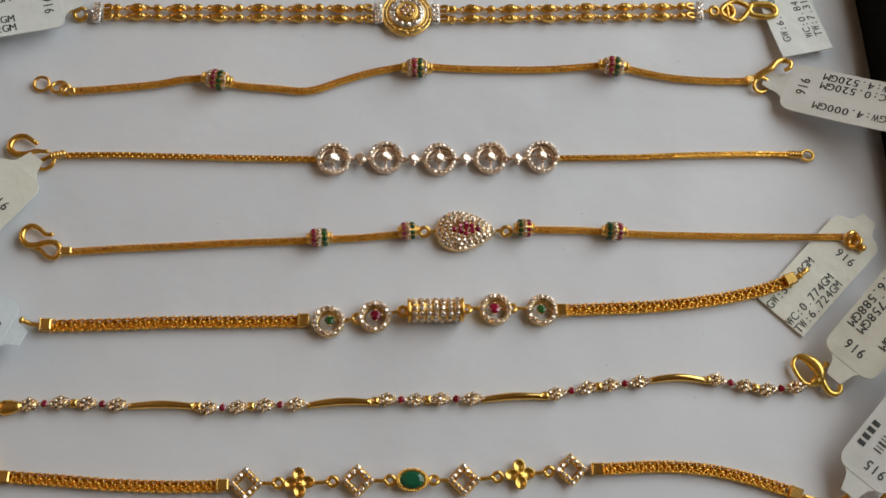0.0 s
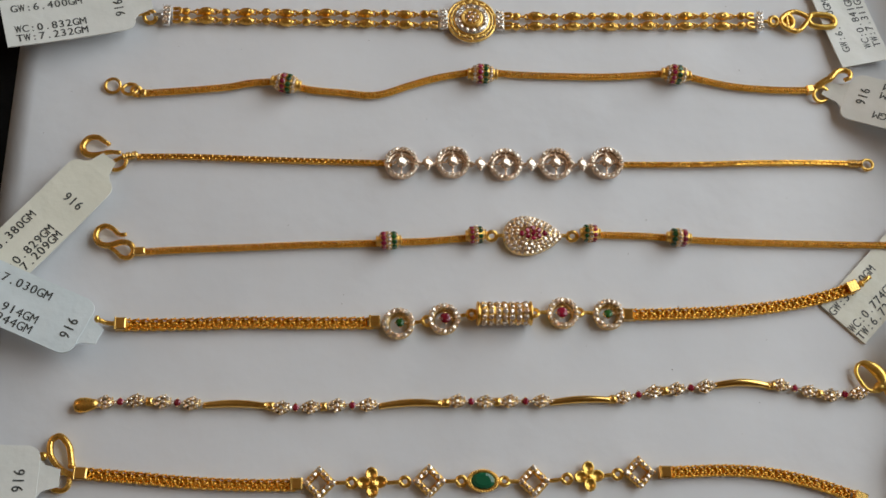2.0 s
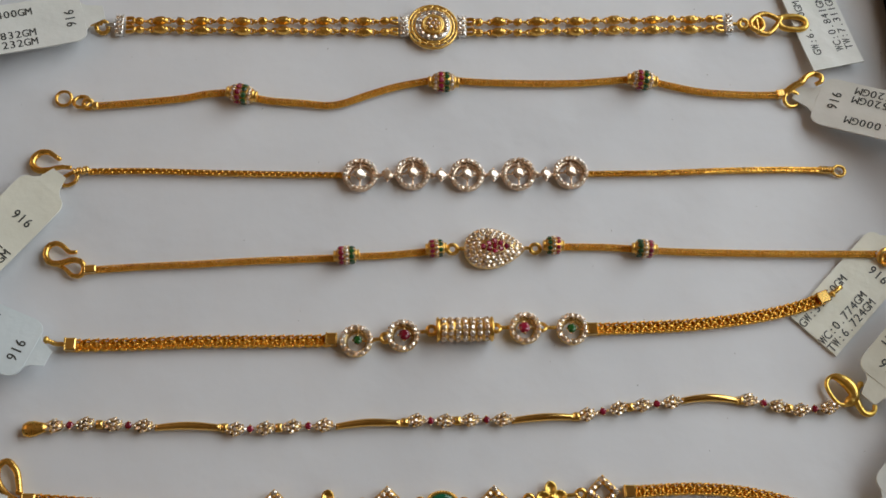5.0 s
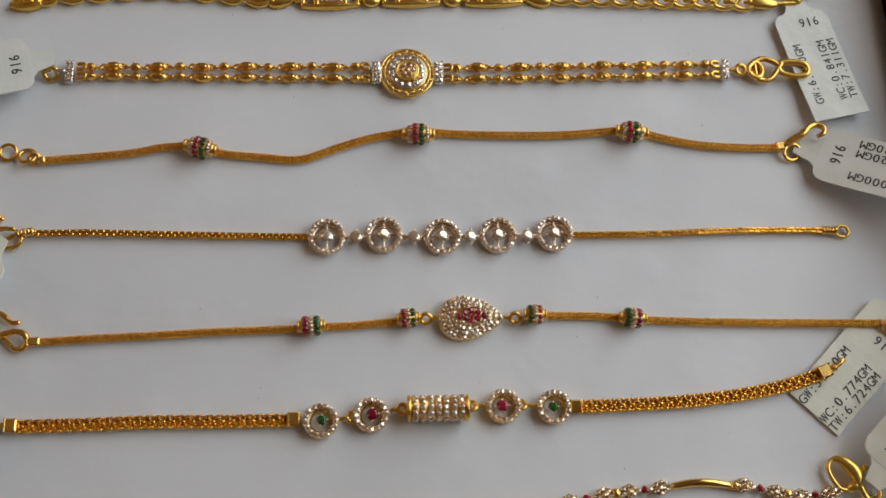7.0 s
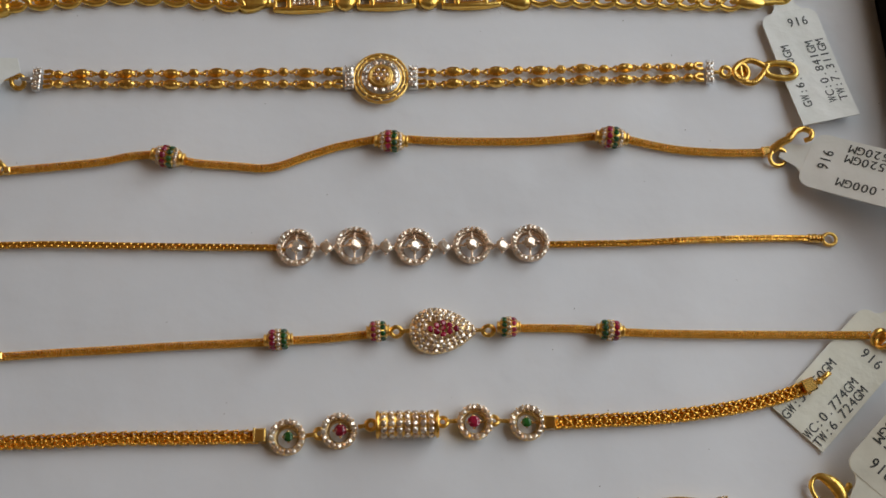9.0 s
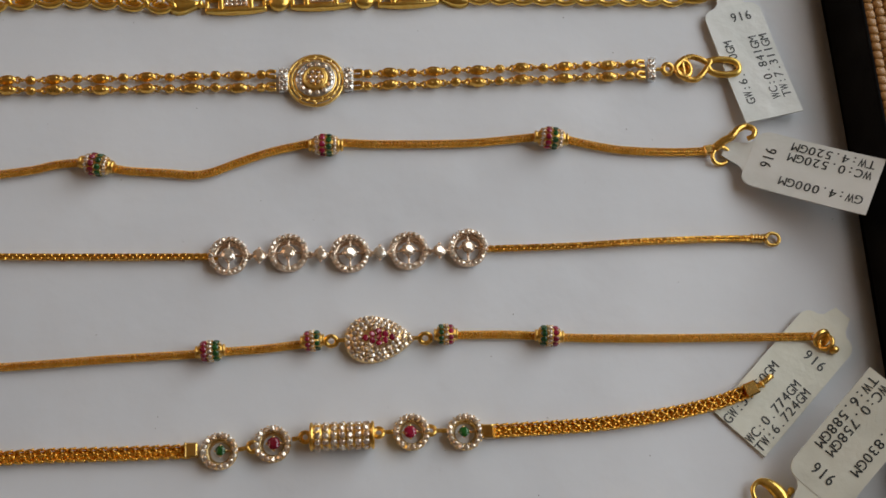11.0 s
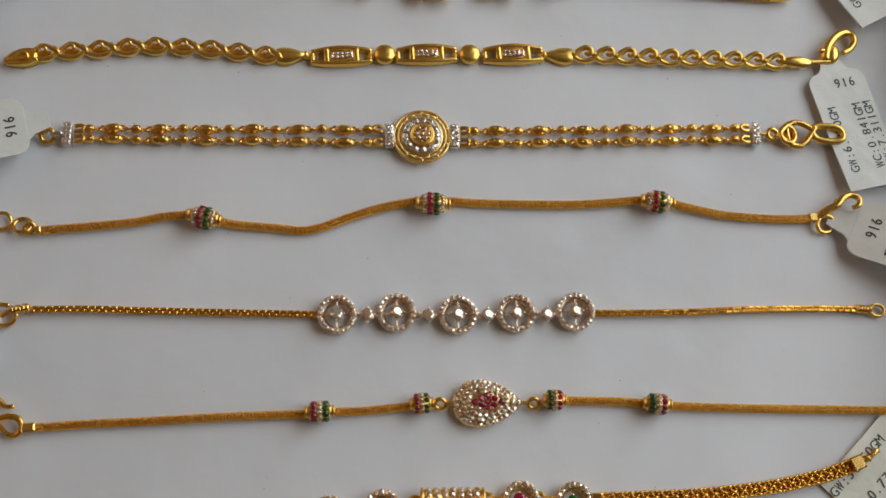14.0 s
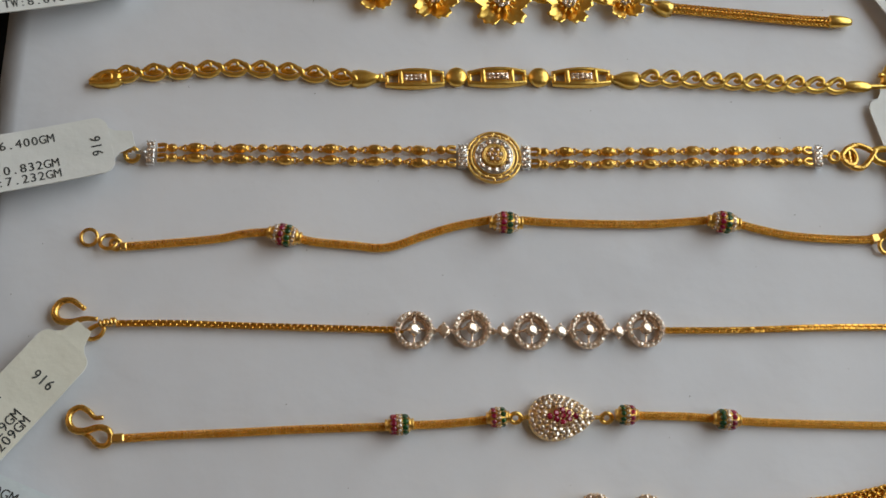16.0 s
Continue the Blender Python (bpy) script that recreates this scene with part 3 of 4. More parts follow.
stones("ruby_stone", g, RUBY, body, m)
part("beading", cl, PALE_GOLD, body, m)
end_cap(br, -79.3, -21.15, 1.1, 0.05, 2.6, 1.7, 1.6)
s_hook(br, [(-82.3, -17.1, 0.8), (-83.9, -17.1, 0.9), (-85.2, -15.9, 1.0), (-86.8, -15.2, 1.0), (-88.3, -16.0, 1.0), (-88.7, -17.7, 1.0), (-87.8, -19.3, 1.1), (-85.9, -19.8, 1.2), (-83.0, -19.1, 1.3), (-81.2, -19.5, 1.3), (-80.5, -20.9, 1.2),
            (-81.2, -22.4, 1.0), (-82.9, -22.3, 0.9), (-84.4, -20.9, 0.8), (-86.0, -19.9, 0.6)], 0.62)
jump_ring(br, 90.4, -19.8, 2.0, 1.45, 0.55, 0.5, 0.8)
jump_ring(br, 91.0, -20.7, 2.2, 1.3, 0.5, 1.2, -0.7)
part("knot", Geo().add(BALL, turn((92.6, -22.1, 1.9), 0.4, 0, 0, (2.0, 1.5, 1.5))).add(BALL, turn((91.7, -21.6, 1.9), 0.4, 0, 0, (1.5, 1.3, 1.3))), GOLD, br)

# ---- flat chain bracelet with ring halos and a paved barrel ----
br = thing("bracelet", 0, -36, "broad woven gold bracelet with ringed stones and a paved barrel", "bracelet", B)
flat_chain(br, [(-81.0, -37.5), (-67.8, -37.3), (-56.2, -37), (-44.4, -37.1), (-30.6, -37.1)], 2.6, 1.9, 0.9)
flat_chain(br, [(26.0, -35.3), (34.2, -35.1), (46.7, -34.6), (59.5, -33.2), (68.6, -31.4, 0.2), (74.2, -29.7, 0.5)], 2.6, 1.9, 0.95)
end_cap(br, -81.8, -37.4, 1.1, 0, 2.4, 2.6, 2.1)
end_cap(br, -29.2, -37.0, 1.1, 0, 2.4, 2.6, 2.1)
end_cap(br, 25.0, -35.4, 1.1, 0, 2.4, 2.5, 2.1)
end_cap(br, 75.3, -29.2, 1.7, 0.38, 2.6, 2.6, 2.0)
wire(br, "link", [(-82.8, -37.3, 1.2), (-84.6, -37.2, 1.4), (-86.2, -36.7, 2.0)], 0.5)
part("ring_end", Geo().add(BALL, turn((-86.4, -36.6, 2.2), 0, 0, 0, (1.2, 1.6, 1.4))), GOLD, br)
wire(br, "hook", [(76.6, -28.8, 1.3), (78.0, -28.0, 1.5), (79.0, -27.3, 1.6), (79.6, -26.7, 1.5), (79.9, -26.9, 1.2)], 0.48)
part("hook_collar", Geo().add(hoop(0.5, 0.3, 12, 6), turn((77.8, -28.2, 1.4), 0.5, 1.3)), GOLD, br)
for x, y, cen, mat in ((-24.1, -37.4, 2.0, GREEN), (-14.5, -36.4, 2.5, RUBY), (11.0, -35.1, 2.5, RUBY), (20.9, -35.4, 2.0, GREEN)):
    halo(br, x, y, 0.05, 2.85, 16, 1.18, cen, mat, 0.3 if x < 0 else -0.25, PALE_GOLD, 1.25, 4, 0.74)
connector(br, -21.0, -37.2, -16.9, -36.6, 1.3)
connector(br, -10.9, -35.6, -7.6, -35.2, 1.3)
connector(br, 7.6, -34.8, 3.9, -35.0, 1.3)
connector(br, 17.6, -35.0, 13.3, -34.8, 1.3)
m = frame_at(-1.7, -35.5, 2.5, 0.0)
barrel = part("barrel", Geo().add(lathe([(-5.9, .4), (-5.9, 2.3), (-5.75, 2.6), (-5.4, 2.6), (-5.25, 2.25), (5.25, 2.25), (5.4, 2.6), (5.75, 2.6), (5.9, 2.3), (5.9, .4)], 24)), GOLD, br, m)
g, cl = [], Geo()
for i in range(7):
    px = (i - 3) * 1.47
    for j in range(11):
        q = 2 * math.pi * j / 11 + 0.1
        g.append(turn((px, -2.28 * math.sin(q), 2.32 * math.cos(q)), 0, 0, q, 1.40))
    for j in range(11):
        b = 2 * math.pi * (j + .5) / 11 + 0.1
        for o in (-0.4, 0.4):
            cl.add(SMALL_BALL, turn((px + o, -2.36 * math.sin(b), 2.36 * math.cos(b)), 0, 0, 0, 0.36))
stones("clear_stone", g, CLEAR, barrel, m)
part("beading", cl, PALE_GOLD, barrel, m)

# ---- bracelet of stone clusters and polished bars ----
br = thing("bracelet", 0, -54, "gold bracelet of clear-stone clusters, small rubies and polished curved bars", "bracelet", B)


def cluster(parent, x, y, angle):
    m = frame_at(x, y, 0, angle) @ Matrix.Diagonal((0.92, 0.86, 1, 1))
    g = Geo().add(lathe([(0, .5), (0.5, .9), (1.2, 1.0)], 12), turn((0, 0, 0), 0, -math.pi / 2, 0, (1, 1.5, 2.1)))
    cl = g
    st = []
    spots = [(0, 0), (1.1, 0.62), (1.1, -0.62), (-1.1, 0.62), (-1.1, -0.62), (0, 1.2), (0, -1.2), (2.1, 0), (-2.1, 0)]
    for a, b in spots:
        st.append(turn((a, b, 1.55 - 0.07 * (a * a + b * b)), a, 0.1 * a, -0.12 * b, 1.16))
        cl.add(SMALL_BALL, turn((a * 1.08 + 0.45, b * 1.12 + 0.2, 1.6 - 0.08 * (a * a + b * b)), 0, 0, 0, 0.5))
        cl.add(SMALL_BALL, turn((a * 1.08 - 0.45, b * 1.12 - 0.2, 1.6 - 0.08 * (a * a + b * b)), 0, 0, 0, 0.5))
    c = part("stone_setting", g, PALE_GOLD, parent, m, key="cluster")
    stones("clear_stone", st, CLEAR, c, m)


def little_ruby(parent, x, y, angle):
    m = frame_at(x, y, 0, angle)
    g = Geo().add(lathe([(0, .4), (1.1, .75)], 8), turn((0, 0, 0), 0, -math.pi / 2, 0))
    for s in (-1, 1):
        g.add(tube([(0.6 * s, 0, 0.9), (1.7 * s, 0, 0.8)], 0.28, 0.4, 6))
        g.add(SMALL_BALL, turn((0, 0.75 * s, 1.25), 0, 0, 0, 0.4))
        g.add(SMALL_BALL, turn((1.15 * s, 0, 1.1), 0, 0, 0, 0.75))
    c = part("ruby_setting", g, PALE_GOLD, parent, m, key="ruby_setting")
    part("ruby", Geo().add(GEM, turn((0, 0, 1.3), 0.3, 0, 0, 1.55)), RUBY, c, m, key="ruby_stone", smooth=False)


def hinge(parent, x, y, angle):
    g = Geo().add(box(1.5, 1.7, 1.3, 0.2)).add(ball(10, 6), turn((0, 0, 0.35), 0, 0, 0, (1.5, 1.6, 1.2)))
    part("hinge", g, POLISHED_GOLD, parent, frame_at(x, y, 0.8, angle), key="hinge")


def bow_bar(parent, x0, y0, x1, y1, rise):
    a, d = math.atan2(y1 - y0, x1 - x0), math.hypot(x1 - x0, y1 - y0)
    g = Geo()
    g.add(tube([(0, 0, 0), (d * .25, rise * .7, .25), (d * .5, rise, .35), (d * .75, rise * .7, .25), (d, 0, 0)], 0.78, 0.5, 12, lambda t: 0.85 + 0.2 * math.sin(math.pi * t)))
    g.add(box(0.8, 1.5, 1.1, 0.2), turn((d, 0, 0))).add(box(0.6, 1.3, 1.0, 0.2))
    part("curved_bar", g, POLISHED_GOLD, parent, frame_at(x0, y0, 0.8, a))


runs = [[(-83.5, -54.0), (-77.4, -53.7), (-72.0, -53.9), (-66.1, -54.3)], [(-48.1, -55.3), (-42.2, -55.2), (-36.8, -54.9), (-30.5, -54.8)],
        [(-12.1, -54.1), (-6.3, -54.3), (-1.2, -54.2), (5.4, -54.2)], [(22.6, -53.5), (29.3, -52.3), (34.1, -51.8), (40.4, -51.2)],
        [(56.5, -51.0), (62.6, -52.4), (67.1, -53.3), (73.2, -52.9)]]
for q in runs:
    for i, (x, y) in enumerate(q):
        j = min(i ^ 1, 3)
        a = math.atan2((q[j][1] - y) * (1 if j > i else -1), abs(q[j][0] - x))
        cluster(br, x, y, a)
    for i in (0, 2):
        a = math.atan2(q[i + 1][1] - q[i][1], q[i + 1][0] - q[i][0])
        little_ruby(br, (q[i][0] + q[i + 1][0]) / 2, (q[i][1] + q[i + 1][1]) / 2, a)
    hinge(br, (q[1][0] + q[2][0]) / 2, (q[1][1] + q[2][1]) / 2, math.atan2(q[2][1] - q[1][1], q[2][0] - q[1][0]))
for x0, y0, x1, y1, rise in ((-62.9, -54.6, -51.2, -54.8, 0.35), (-27.2, -55.0, -15.6, -54.5, 0.4), (8.3, -54.4, 19.8, -53.9, 0.3), (43.5, -50.9, 54.0, -51.0, 0.6)):
    bow_bar(br, x0 - 0.8, y0, x1, y1, rise)
for x, y in ((-50.2, -54.9), (-14.4, -54.4), (20.6, -53.8), (54.9, -51.0)):
    hinge(br, x, y, 0)
g = Geo().add(lathe([(-2.3, .3), (-2.0, .9), (-1.0, 1.2), (0.3, 1.15), (1.6, .8), (2.6, .6)], 14), turn((0, 0, 0), 0, 0, 0, (1, 1.35, 0.9)))
g.add(box(1.2, 0.5, 0.3, 0.1), turn((-0.8, -0.5, 0.8), 0.2))
part("end_tongue", g, GOLD, br, frame_at(-87.4, -54.4, 0.95, 0.1))
m = frame_at(77.2, -50.8, 0.0)
g = Geo()
g.add(tube([(-0.2, -1.6, 1.3), (-1.9, -1.3, 1.3), (-3.2, 0.5, 1.3), (-3.9, 2.6, 1.4), (-3.3, 4.0, 1.5), (-2.1, 4.4, 1.6), (-0.7, 3.7, 1.8), (0.6, 2.4, 2.0), (1.3, 0.9, 2.1), (1.2, -0.4, 2.0), (0.6, -1.2, 1.7)],
           0.5, 0.3, 12, lambda t: 0.9 + 1.7 * max(0.0, math.sin(math.pi * max(0.0, t - 0.5) / 0.55))))
clasp = part("clasp", g, GOLD_BRIGHT, br, m)
part("clasp_body", Geo().add(BALL, turn((0.8, -0.7, 1.6), 0.6, 0, 0, (3.6, 2.3, 2.4))), GOLD_BRIGHT, clasp, m)
part("lever", Geo().add(tube([(1.8, 1.0, 2.2), (2.6, 2.0, 2.3), (3.0, 2.5, 2.2)], 0.5, 0.3, 8)).add(BALL, turn((3.0, 2.5, 2.2), 0, 0, 0, 1.3)), GOLD_BRIGHT, clasp, m)
part("ring", Geo().add(tube([(1.7, -0.6, 1.7), (2.3, -2.1, 1.5), (3.1, -3.3, 1.3), (4.4, -3.6, 1.2), (5.4, -2.9, 1.3), (5.6, -1.7, 1.5)], 0.68, 0.3, 10, lambda t: 1.15 - .4 * t)), GOLD_BRIGHT, clasp, m)

# ---- flat bracelet with open squares, blossoms and an oval emerald ----
br = thing("bracelet", 0, -70, "broad woven gold bracelet with open squares and oval green stone", "bracelet", B)
flat_chain(br, [(-85.6, -68.3), (-76.8, -69.1), (-65.7, -70.2), (-54.6, -70.8), (-45.7, -70.9)], 2.45, 1.6, 0.9)
flat_chain(br, [(31, -69.1), (42.9, -68.8), (52.3, -69.6), (60.3, -71.4), (68.3, -74.1)], 2.45, 1.6, 0.9)
end_cap(br, -87.0, -68.3, 1.1, -0.05, 2.8, 2.4, 2.0)
end_cap(br, -44.6, -70.8, 1.1, 0, 2.5, 2.4, 1.9)
end_cap(br, 30.0, -69.1, 1.1, 0, 2.5, 2.4, 1.9)
end_cap(br, 70.0, -74.8, 1.1, -0.38, 2.6, 2.5, 1.8)
for x, y in ((-40.1, -70.6), (-18.1, -70.4), (3.0, -70.7), (24.7, -69.1)):
    m = frame_at(x, y, 0)
    g, st = Geo(), []
    c4 = [(2.55, 0), (0, 2.55), (-2.55, 0), (0, -2.55)]
    for i in range(4):
        (ax, ay), (bx, by) = c4[i], c4[(i + 1) % 4]
        g.add(tube([(ax, ay, 1.0), (bx, by, 1.0)], 0.74, 0.6, 6))
        for j in range(3):
            t = j / 3
            px, py = ax + (bx - ax) * t, ay + (by - ay) * t
            st.append(turn((px, py, 1.62), j, 0, 0, 1.45 if j == 0 else 1.22))
            g.add(SMALL_BALL, turn((px * 1.22, py * 1.22, 1.6), 0, 0, 0, 0.5))
            g.add(SMALL_BALL, turn((px * 0.8, py * 0.8, 1.6), 0, 0, 0, 0.42))
    sq = part("open_square", g, GOLD, br, m, key="open_square")
    stones("clear_stone", st, CLEAR, sq, m)
for x, y in ((-29.6, -70.6), (14.3, -69.8)):
    m = frame_at(x, y, 0, 0.05)
    g = Geo()
    for i in range(4):
        b = math.pi / 2 * i
        ring = lambda r, z: [((1.65 + r * math.cos(q)) * math.cos(b) - 0.85 * r * math.sin(q) * math.sin(b), (1.65 + r * math.cos(q)) * math.sin(b) + 0.85 * r * math.sin(q) * math.cos(b), z) for q in [2 * math.pi * k / 12 for k in range(12)]]
        g.add(loft([ring(0.9, 0.3), ring(1.42, 1.0), ring(1.45, 1.55), ring(1.15, 1.6), ring(0.8, 1.1), ring(0.3, 0.95)]))
    g.add(BALL, turn((0, 0, 1.5), 0, 0, 0, 0.9))
    part("blossom", g, GOLD_BRIGHT if x > 0 else GOLD, br, m, key=("blossom", x > 0), label="four-petalled gold blossom")
for x0, y0, x1, y1 in ((-36.8, -70.6, -32.4, -70.6), (-26.6, -70.7, -21.6, -70.4), (-14.9, -70.5, -10.4, -70.5), (0.0, -70.7, -4.2, -70.6), (6.2, -70.6, 11.2, -70.1), (17.2, -69.7, 21.4, -69.3)):
    connector(br, x0, y0, x1, y1)
m = frame_at(-7.3, -70.5, 0, -0.03)
g = Geo().add(hoop(2.45, 0.5, 40, 8, 1.12, 0.78), turn((0, 0, 1.2))).add(hoop(2.3, 0.5, 40, 8, 1.12, 0.78), turn((0, 0, 0.6)))
for j in range(34):
    b = 2 * math.pi * j / 34
    g.add(SMALL_BALL, turn((2.72 * 1.12 * math.cos(b), 2.75 * 0.78 * math.sin(b), 1.5), 0, 0, 0, 0.52))
bezel = part("bezel", g, GOLD, br, m, label="beaded oval gold bezel")
oval = lambda k, z: [(2.45 * 1.12 * k * math.cos(q), 2.45 * 0.78 * k * math.sin(q), z) for q in [2 * math.pi * (j + .5) / 12 for j in range(12)]]
part("oval_stone", Geo().add(loft([oval(0.95, 0.8), oval(0.95, 1.45), oval(0.8, 1.95), oval(0.55, 2.15)])), EMERALD, bezel, m, label="deep green oval faceted stone", smooth=False)
wire(br, "hook", [(-88.9, -66.5, 1.0), (-89.2, -64.8, 1.1), (-89.8, -62.7, 1.2), (-91.6, -60.8, 1.2), (-93.2, -61.6, 1.2), (-93.4, -63.4, 1.2), (-92.7, -65.3, 1.3), (-90.8, -67.5, 1.4), (-88.8, -68.5, 1.4), (-87.2, -68.5, 1.3)], 0.66)
wire(br, "eye", [(-89.6, -67.9, 1.2), (-91.8, -68.4, 1.0), (-93.1, -69.8, 0.9), (-92.2, -71.1, 0.9), (-90.6, -71.6, 0.9), (-89.3, -70.9, 1.0), (-88.9, -69.2, 1.2)], 0.55)
part("hook_tip", Geo().add(BALL, turn((-88.9, -66.6, 1.0), 0, 0, 0, 1.5)).add(BALL, turn((-94.6, -64.8, 1.2), 0, 0, 0, (1.9, 1.8, 1.5))), GOLD, br)
wire(br, "wire_loop", [(71.5, -75.4, 1.2), (74.5, -76.2, 1.2), (78.5, -76.6, 1.4), (81.0, -75.0, 2.0), (83.0, -73.4, 2.6), (86.5, -72.4, 3.0), (89.0, -73.8, 2.6), (87.0, -76.6, 1.6), (82.0, -78.4, 1.0), (76.0, -77.8, 0.9)], 0.5)

# ---- double bead bracelet with a round medallion ----
br = thing("bracelet", 0, 38, "double-strand gold bead bracelet with a round stone-set medallion", "bracelet", B)


def eyed_bead(half, r):
    """A spindle bead with three raised eye-shaped ridges round it, as one skin."""
    rings = []
    for i in range(25):
        u = i / 12 - 1
        base = max(0.2, r * (1 - abs(u) ** 2.4) ** 0.62)
        ring = []
        for k in range(42):
            th = 2 * math.pi * k / 42
            d = (th + math.pi / 3) % (2 * math.pi / 3) - math.pi / 3
            e = math.hypot(u / 0.9, d / 0.8)
            ridge = 0.13 * math.exp(-((e - 0.85) / 0.12) ** 2) + 0.10 * math.exp(-((e - 0.38) / 0.12) ** 2) - 0.13 * math.exp(-((e - 0.6) / 0.12) ** 2) - 0.07 * math.exp(-(e / 0.2) ** 2)
            q = base + ridge * r * (1 - u ** 4)
            ring.append((u * half, -q * math.sin(th), q * math.cos(th)))
        rings.append(ring)
    return loft(rings)


def bead_strand(parent, x0, y0, x1, y1):
    for i in range(13):
        t = i / 12
        x, y = x0 + (x1 - x0) * t, y0 + (y1 - y0) * t + 0.12 * math.sin(i * 2.1)
        big = i % 2
        a = random.uniform(-0.08, 0.08)
        g = Geo().add(eyed_bead(2.15 if big else 1.3, 1.12 if big else 0.98))
        part("bead", g, GOLD, parent, frame_at(x, y, 1.15, a, random.uniform(-.5, .5)) @ Matrix.Diagonal((0.88, 0.86, 0.86, 1)), key=("strand", big))
        if i < 12:
            nx, ny = x + (x1 - x0) / 24, y + (y1 - y0) / 24
            g = Geo()
            for k in (-0.8, 0.0, 0.8):
                g.add(hoop(0.55, 0.23, 12, 6), turn((k, 0, 0), 0, 0, 0.5 + 1.5 * k))
            part("link", g, GOLD, parent, frame_at(nx + (0.35 if not big else -0.35), ny, 1.05), key="strand_link")


bead_strand(br, -73.2, 39.1, -17.4, 39.5)
bead_strand(br, -73.0, 36.9, -17.4, 36.6)
bead_strand(br, 4.4, 39.3, 59.2, 40.6)
bead_strand(br, 4.3, 36.5, 58.9, 37.9)
for x, y, s in ((-75.2, 39.1, 1), (-75.1, 36.8, 1), (-15.3, 39.5, -1), (-15.3, 36.6, -1), (2.4, 39.3, 1), (2.4, 36.6, 1), (61.3, 40.5, -1), (61.2, 37.9, -1)):
    g = Geo().add(tube([(-0.9, 0.55, 0), (0.4, 0.6, .2), (1.0, 0, .2), (0.4, -0.6, .2), (-0.9, -0.55, 0)], 0.44, 0.25, 8))
    part("loop", g, GOLD, br, frame_at(x, y, 1.2, 0 if s > 0 else math.pi), key="strand_loop")


def paved_bar(x, y, w, h, angle, n=4):
    m = frame_at(x, y, 0, angle)
    key = ("paved", w, h)
    bar = part("paved_bar", Geo().add(box(w, h, 1.3, 0.2), turn((0, 0, 1.1))), WHITE_GOLD, br, m, key=key)
    g, cl = [], Geo()
    for i in range(2 if w > 1.5 else 1):
        for j in range(n):
            px, py = (i - 0.5) * w * 0.46 if w > 1.5 else 0, (j - (n - 1) / 2) * h / n
            g.append(turn((px, py, 1.78), j, 0, 0, h / n * 0.82))
            for s in (-1, 1):
                cl.add(SMALL_BALL, turn((px + s * w * 0.22, py + h / n * 0.5, 1.82), 0, 0, 0, 0.4))
    stones("clear_stone", g, CLEAR, bar, m)
    part("beading", cl, WHITE_GOLD, bar, m, key=(key, 2))


paved_bar(-77.5, 37.8, 1.7, 5.0, 0)
paved_bar(-12.9, 38.0, 1.9, 5.1, 0)
paved_bar(0.4, 38.0, 1.9, 5.1, 0)
paved_bar(63.5, 39.1, 1.6, 5.0, -0.08)
m = frame_at(-6.35, 37.9, 0) @ Matrix.Diagonal((1.17, 1.17, 1.0, 1))
plate = part("medallion", Geo().add(lathe([(0.3, 3.3), (0.5, 3.55), (1.2, 3.6), (1.5, 3.5), (1.7, 3.4), (1.8, 2.2), (2.2, 2.05), (2.4, 1.9), (2.5, 0.2)], 48), turn((0, 0, 0), 0, -math.pi / 2, 0)), GOLD, br, m)
g = Geo().add(hoop(4.85, 0.27, 60, 8), turn((0, 0, 1.25), 0, 0, 0, (1, 1, 1.5))).add(hoop(3.55, 0.22, 60, 8), turn((0, 0, 1.6)))
for j in range(20):
    b = 2 * math.pi * j / 20
    g.add(box(0.7, 0.42, 0.5, 0.1), turn(((4.4 if j % 2 else 3.9) * math.cos(b), (4.4 if j % 2 else 3.9) * math.sin(b), 1.45), b))
    b += math.pi / 20
    g.add(box(0.42, 1.42, 0.5, 0.1), turn((4.15 * math.cos(b), 4.15 * math.sin(b), 1.5), b))
part("key_border", g, SATIN_GOLD, plate, m, label="pierced gold border of key-shaped bars")
g = Geo().add(hoop(2.75, 0.52, 48, 8), turn((0, 0, 1.75), 0, 0, 0, (1, 1, .8))).add(hoop(3.3, 0.17, 48, 6), turn((0, 0, 1.95)))
part("white_ring", g, WHITE_GOLD, plate, m, label="white metal ring set with clear stones")
stones("clear_stone", stone_circle(2.78, 13, 1.08, 2.25), CLEAR, plate, m)
g = Geo().add(hoop(1.95, 0.26, 40, 8), turn((0, 0, 2.5))).add(hoop(1.65, 0.14, 40, 6), turn((0, 0, 2.7)))
for j in range(6):
    b = 2 * math.pi * j / 6
    g.add(BALL, turn((1.0 * math.cos(b), 1.0 * math.sin(b), 2.6), 0, 0, 0, 0.8))
    g.add(SMALL_BALL, turn((0.6 * math.cos(b + .5), 0.6 * math.sin(b + .5), 2.85), 0, 0, 0, 0.36))
    g.add(SMALL_BALL, turn((1.4 * math.cos(b + .5), 1.4 * math.sin(b + .5), 2.8), 0, 0, 0, 0.36))
part("centre_boss", g, SATIN_GOLD, plate, m)
stones("centre_stone", stone_circle(1.0, 6, 0.86, 2.95) + [turn((0, 0, 3.0), 0, 0, 0, 0.9)], CLEAR, plate, m)
jump_ring(br, -81.3, 37.4, 1.2, 1.35, 0.5, 0, 0.5)
wire(br, "link", [(-80.6, 37.8, 1.6), (-78.4, 37.8, 1.5)], 0.5, None, WHITE_GOLD)
wire(br, "link", [(-84.6, 38.0, 1.6), (-82.8, 38.3, 1.4), (-81.4, 38.5, 1.3)], 0.6)
jump_ring(br, 67.0, 39.2, 1.2, 1.0, 0.55, 0, 0.3)
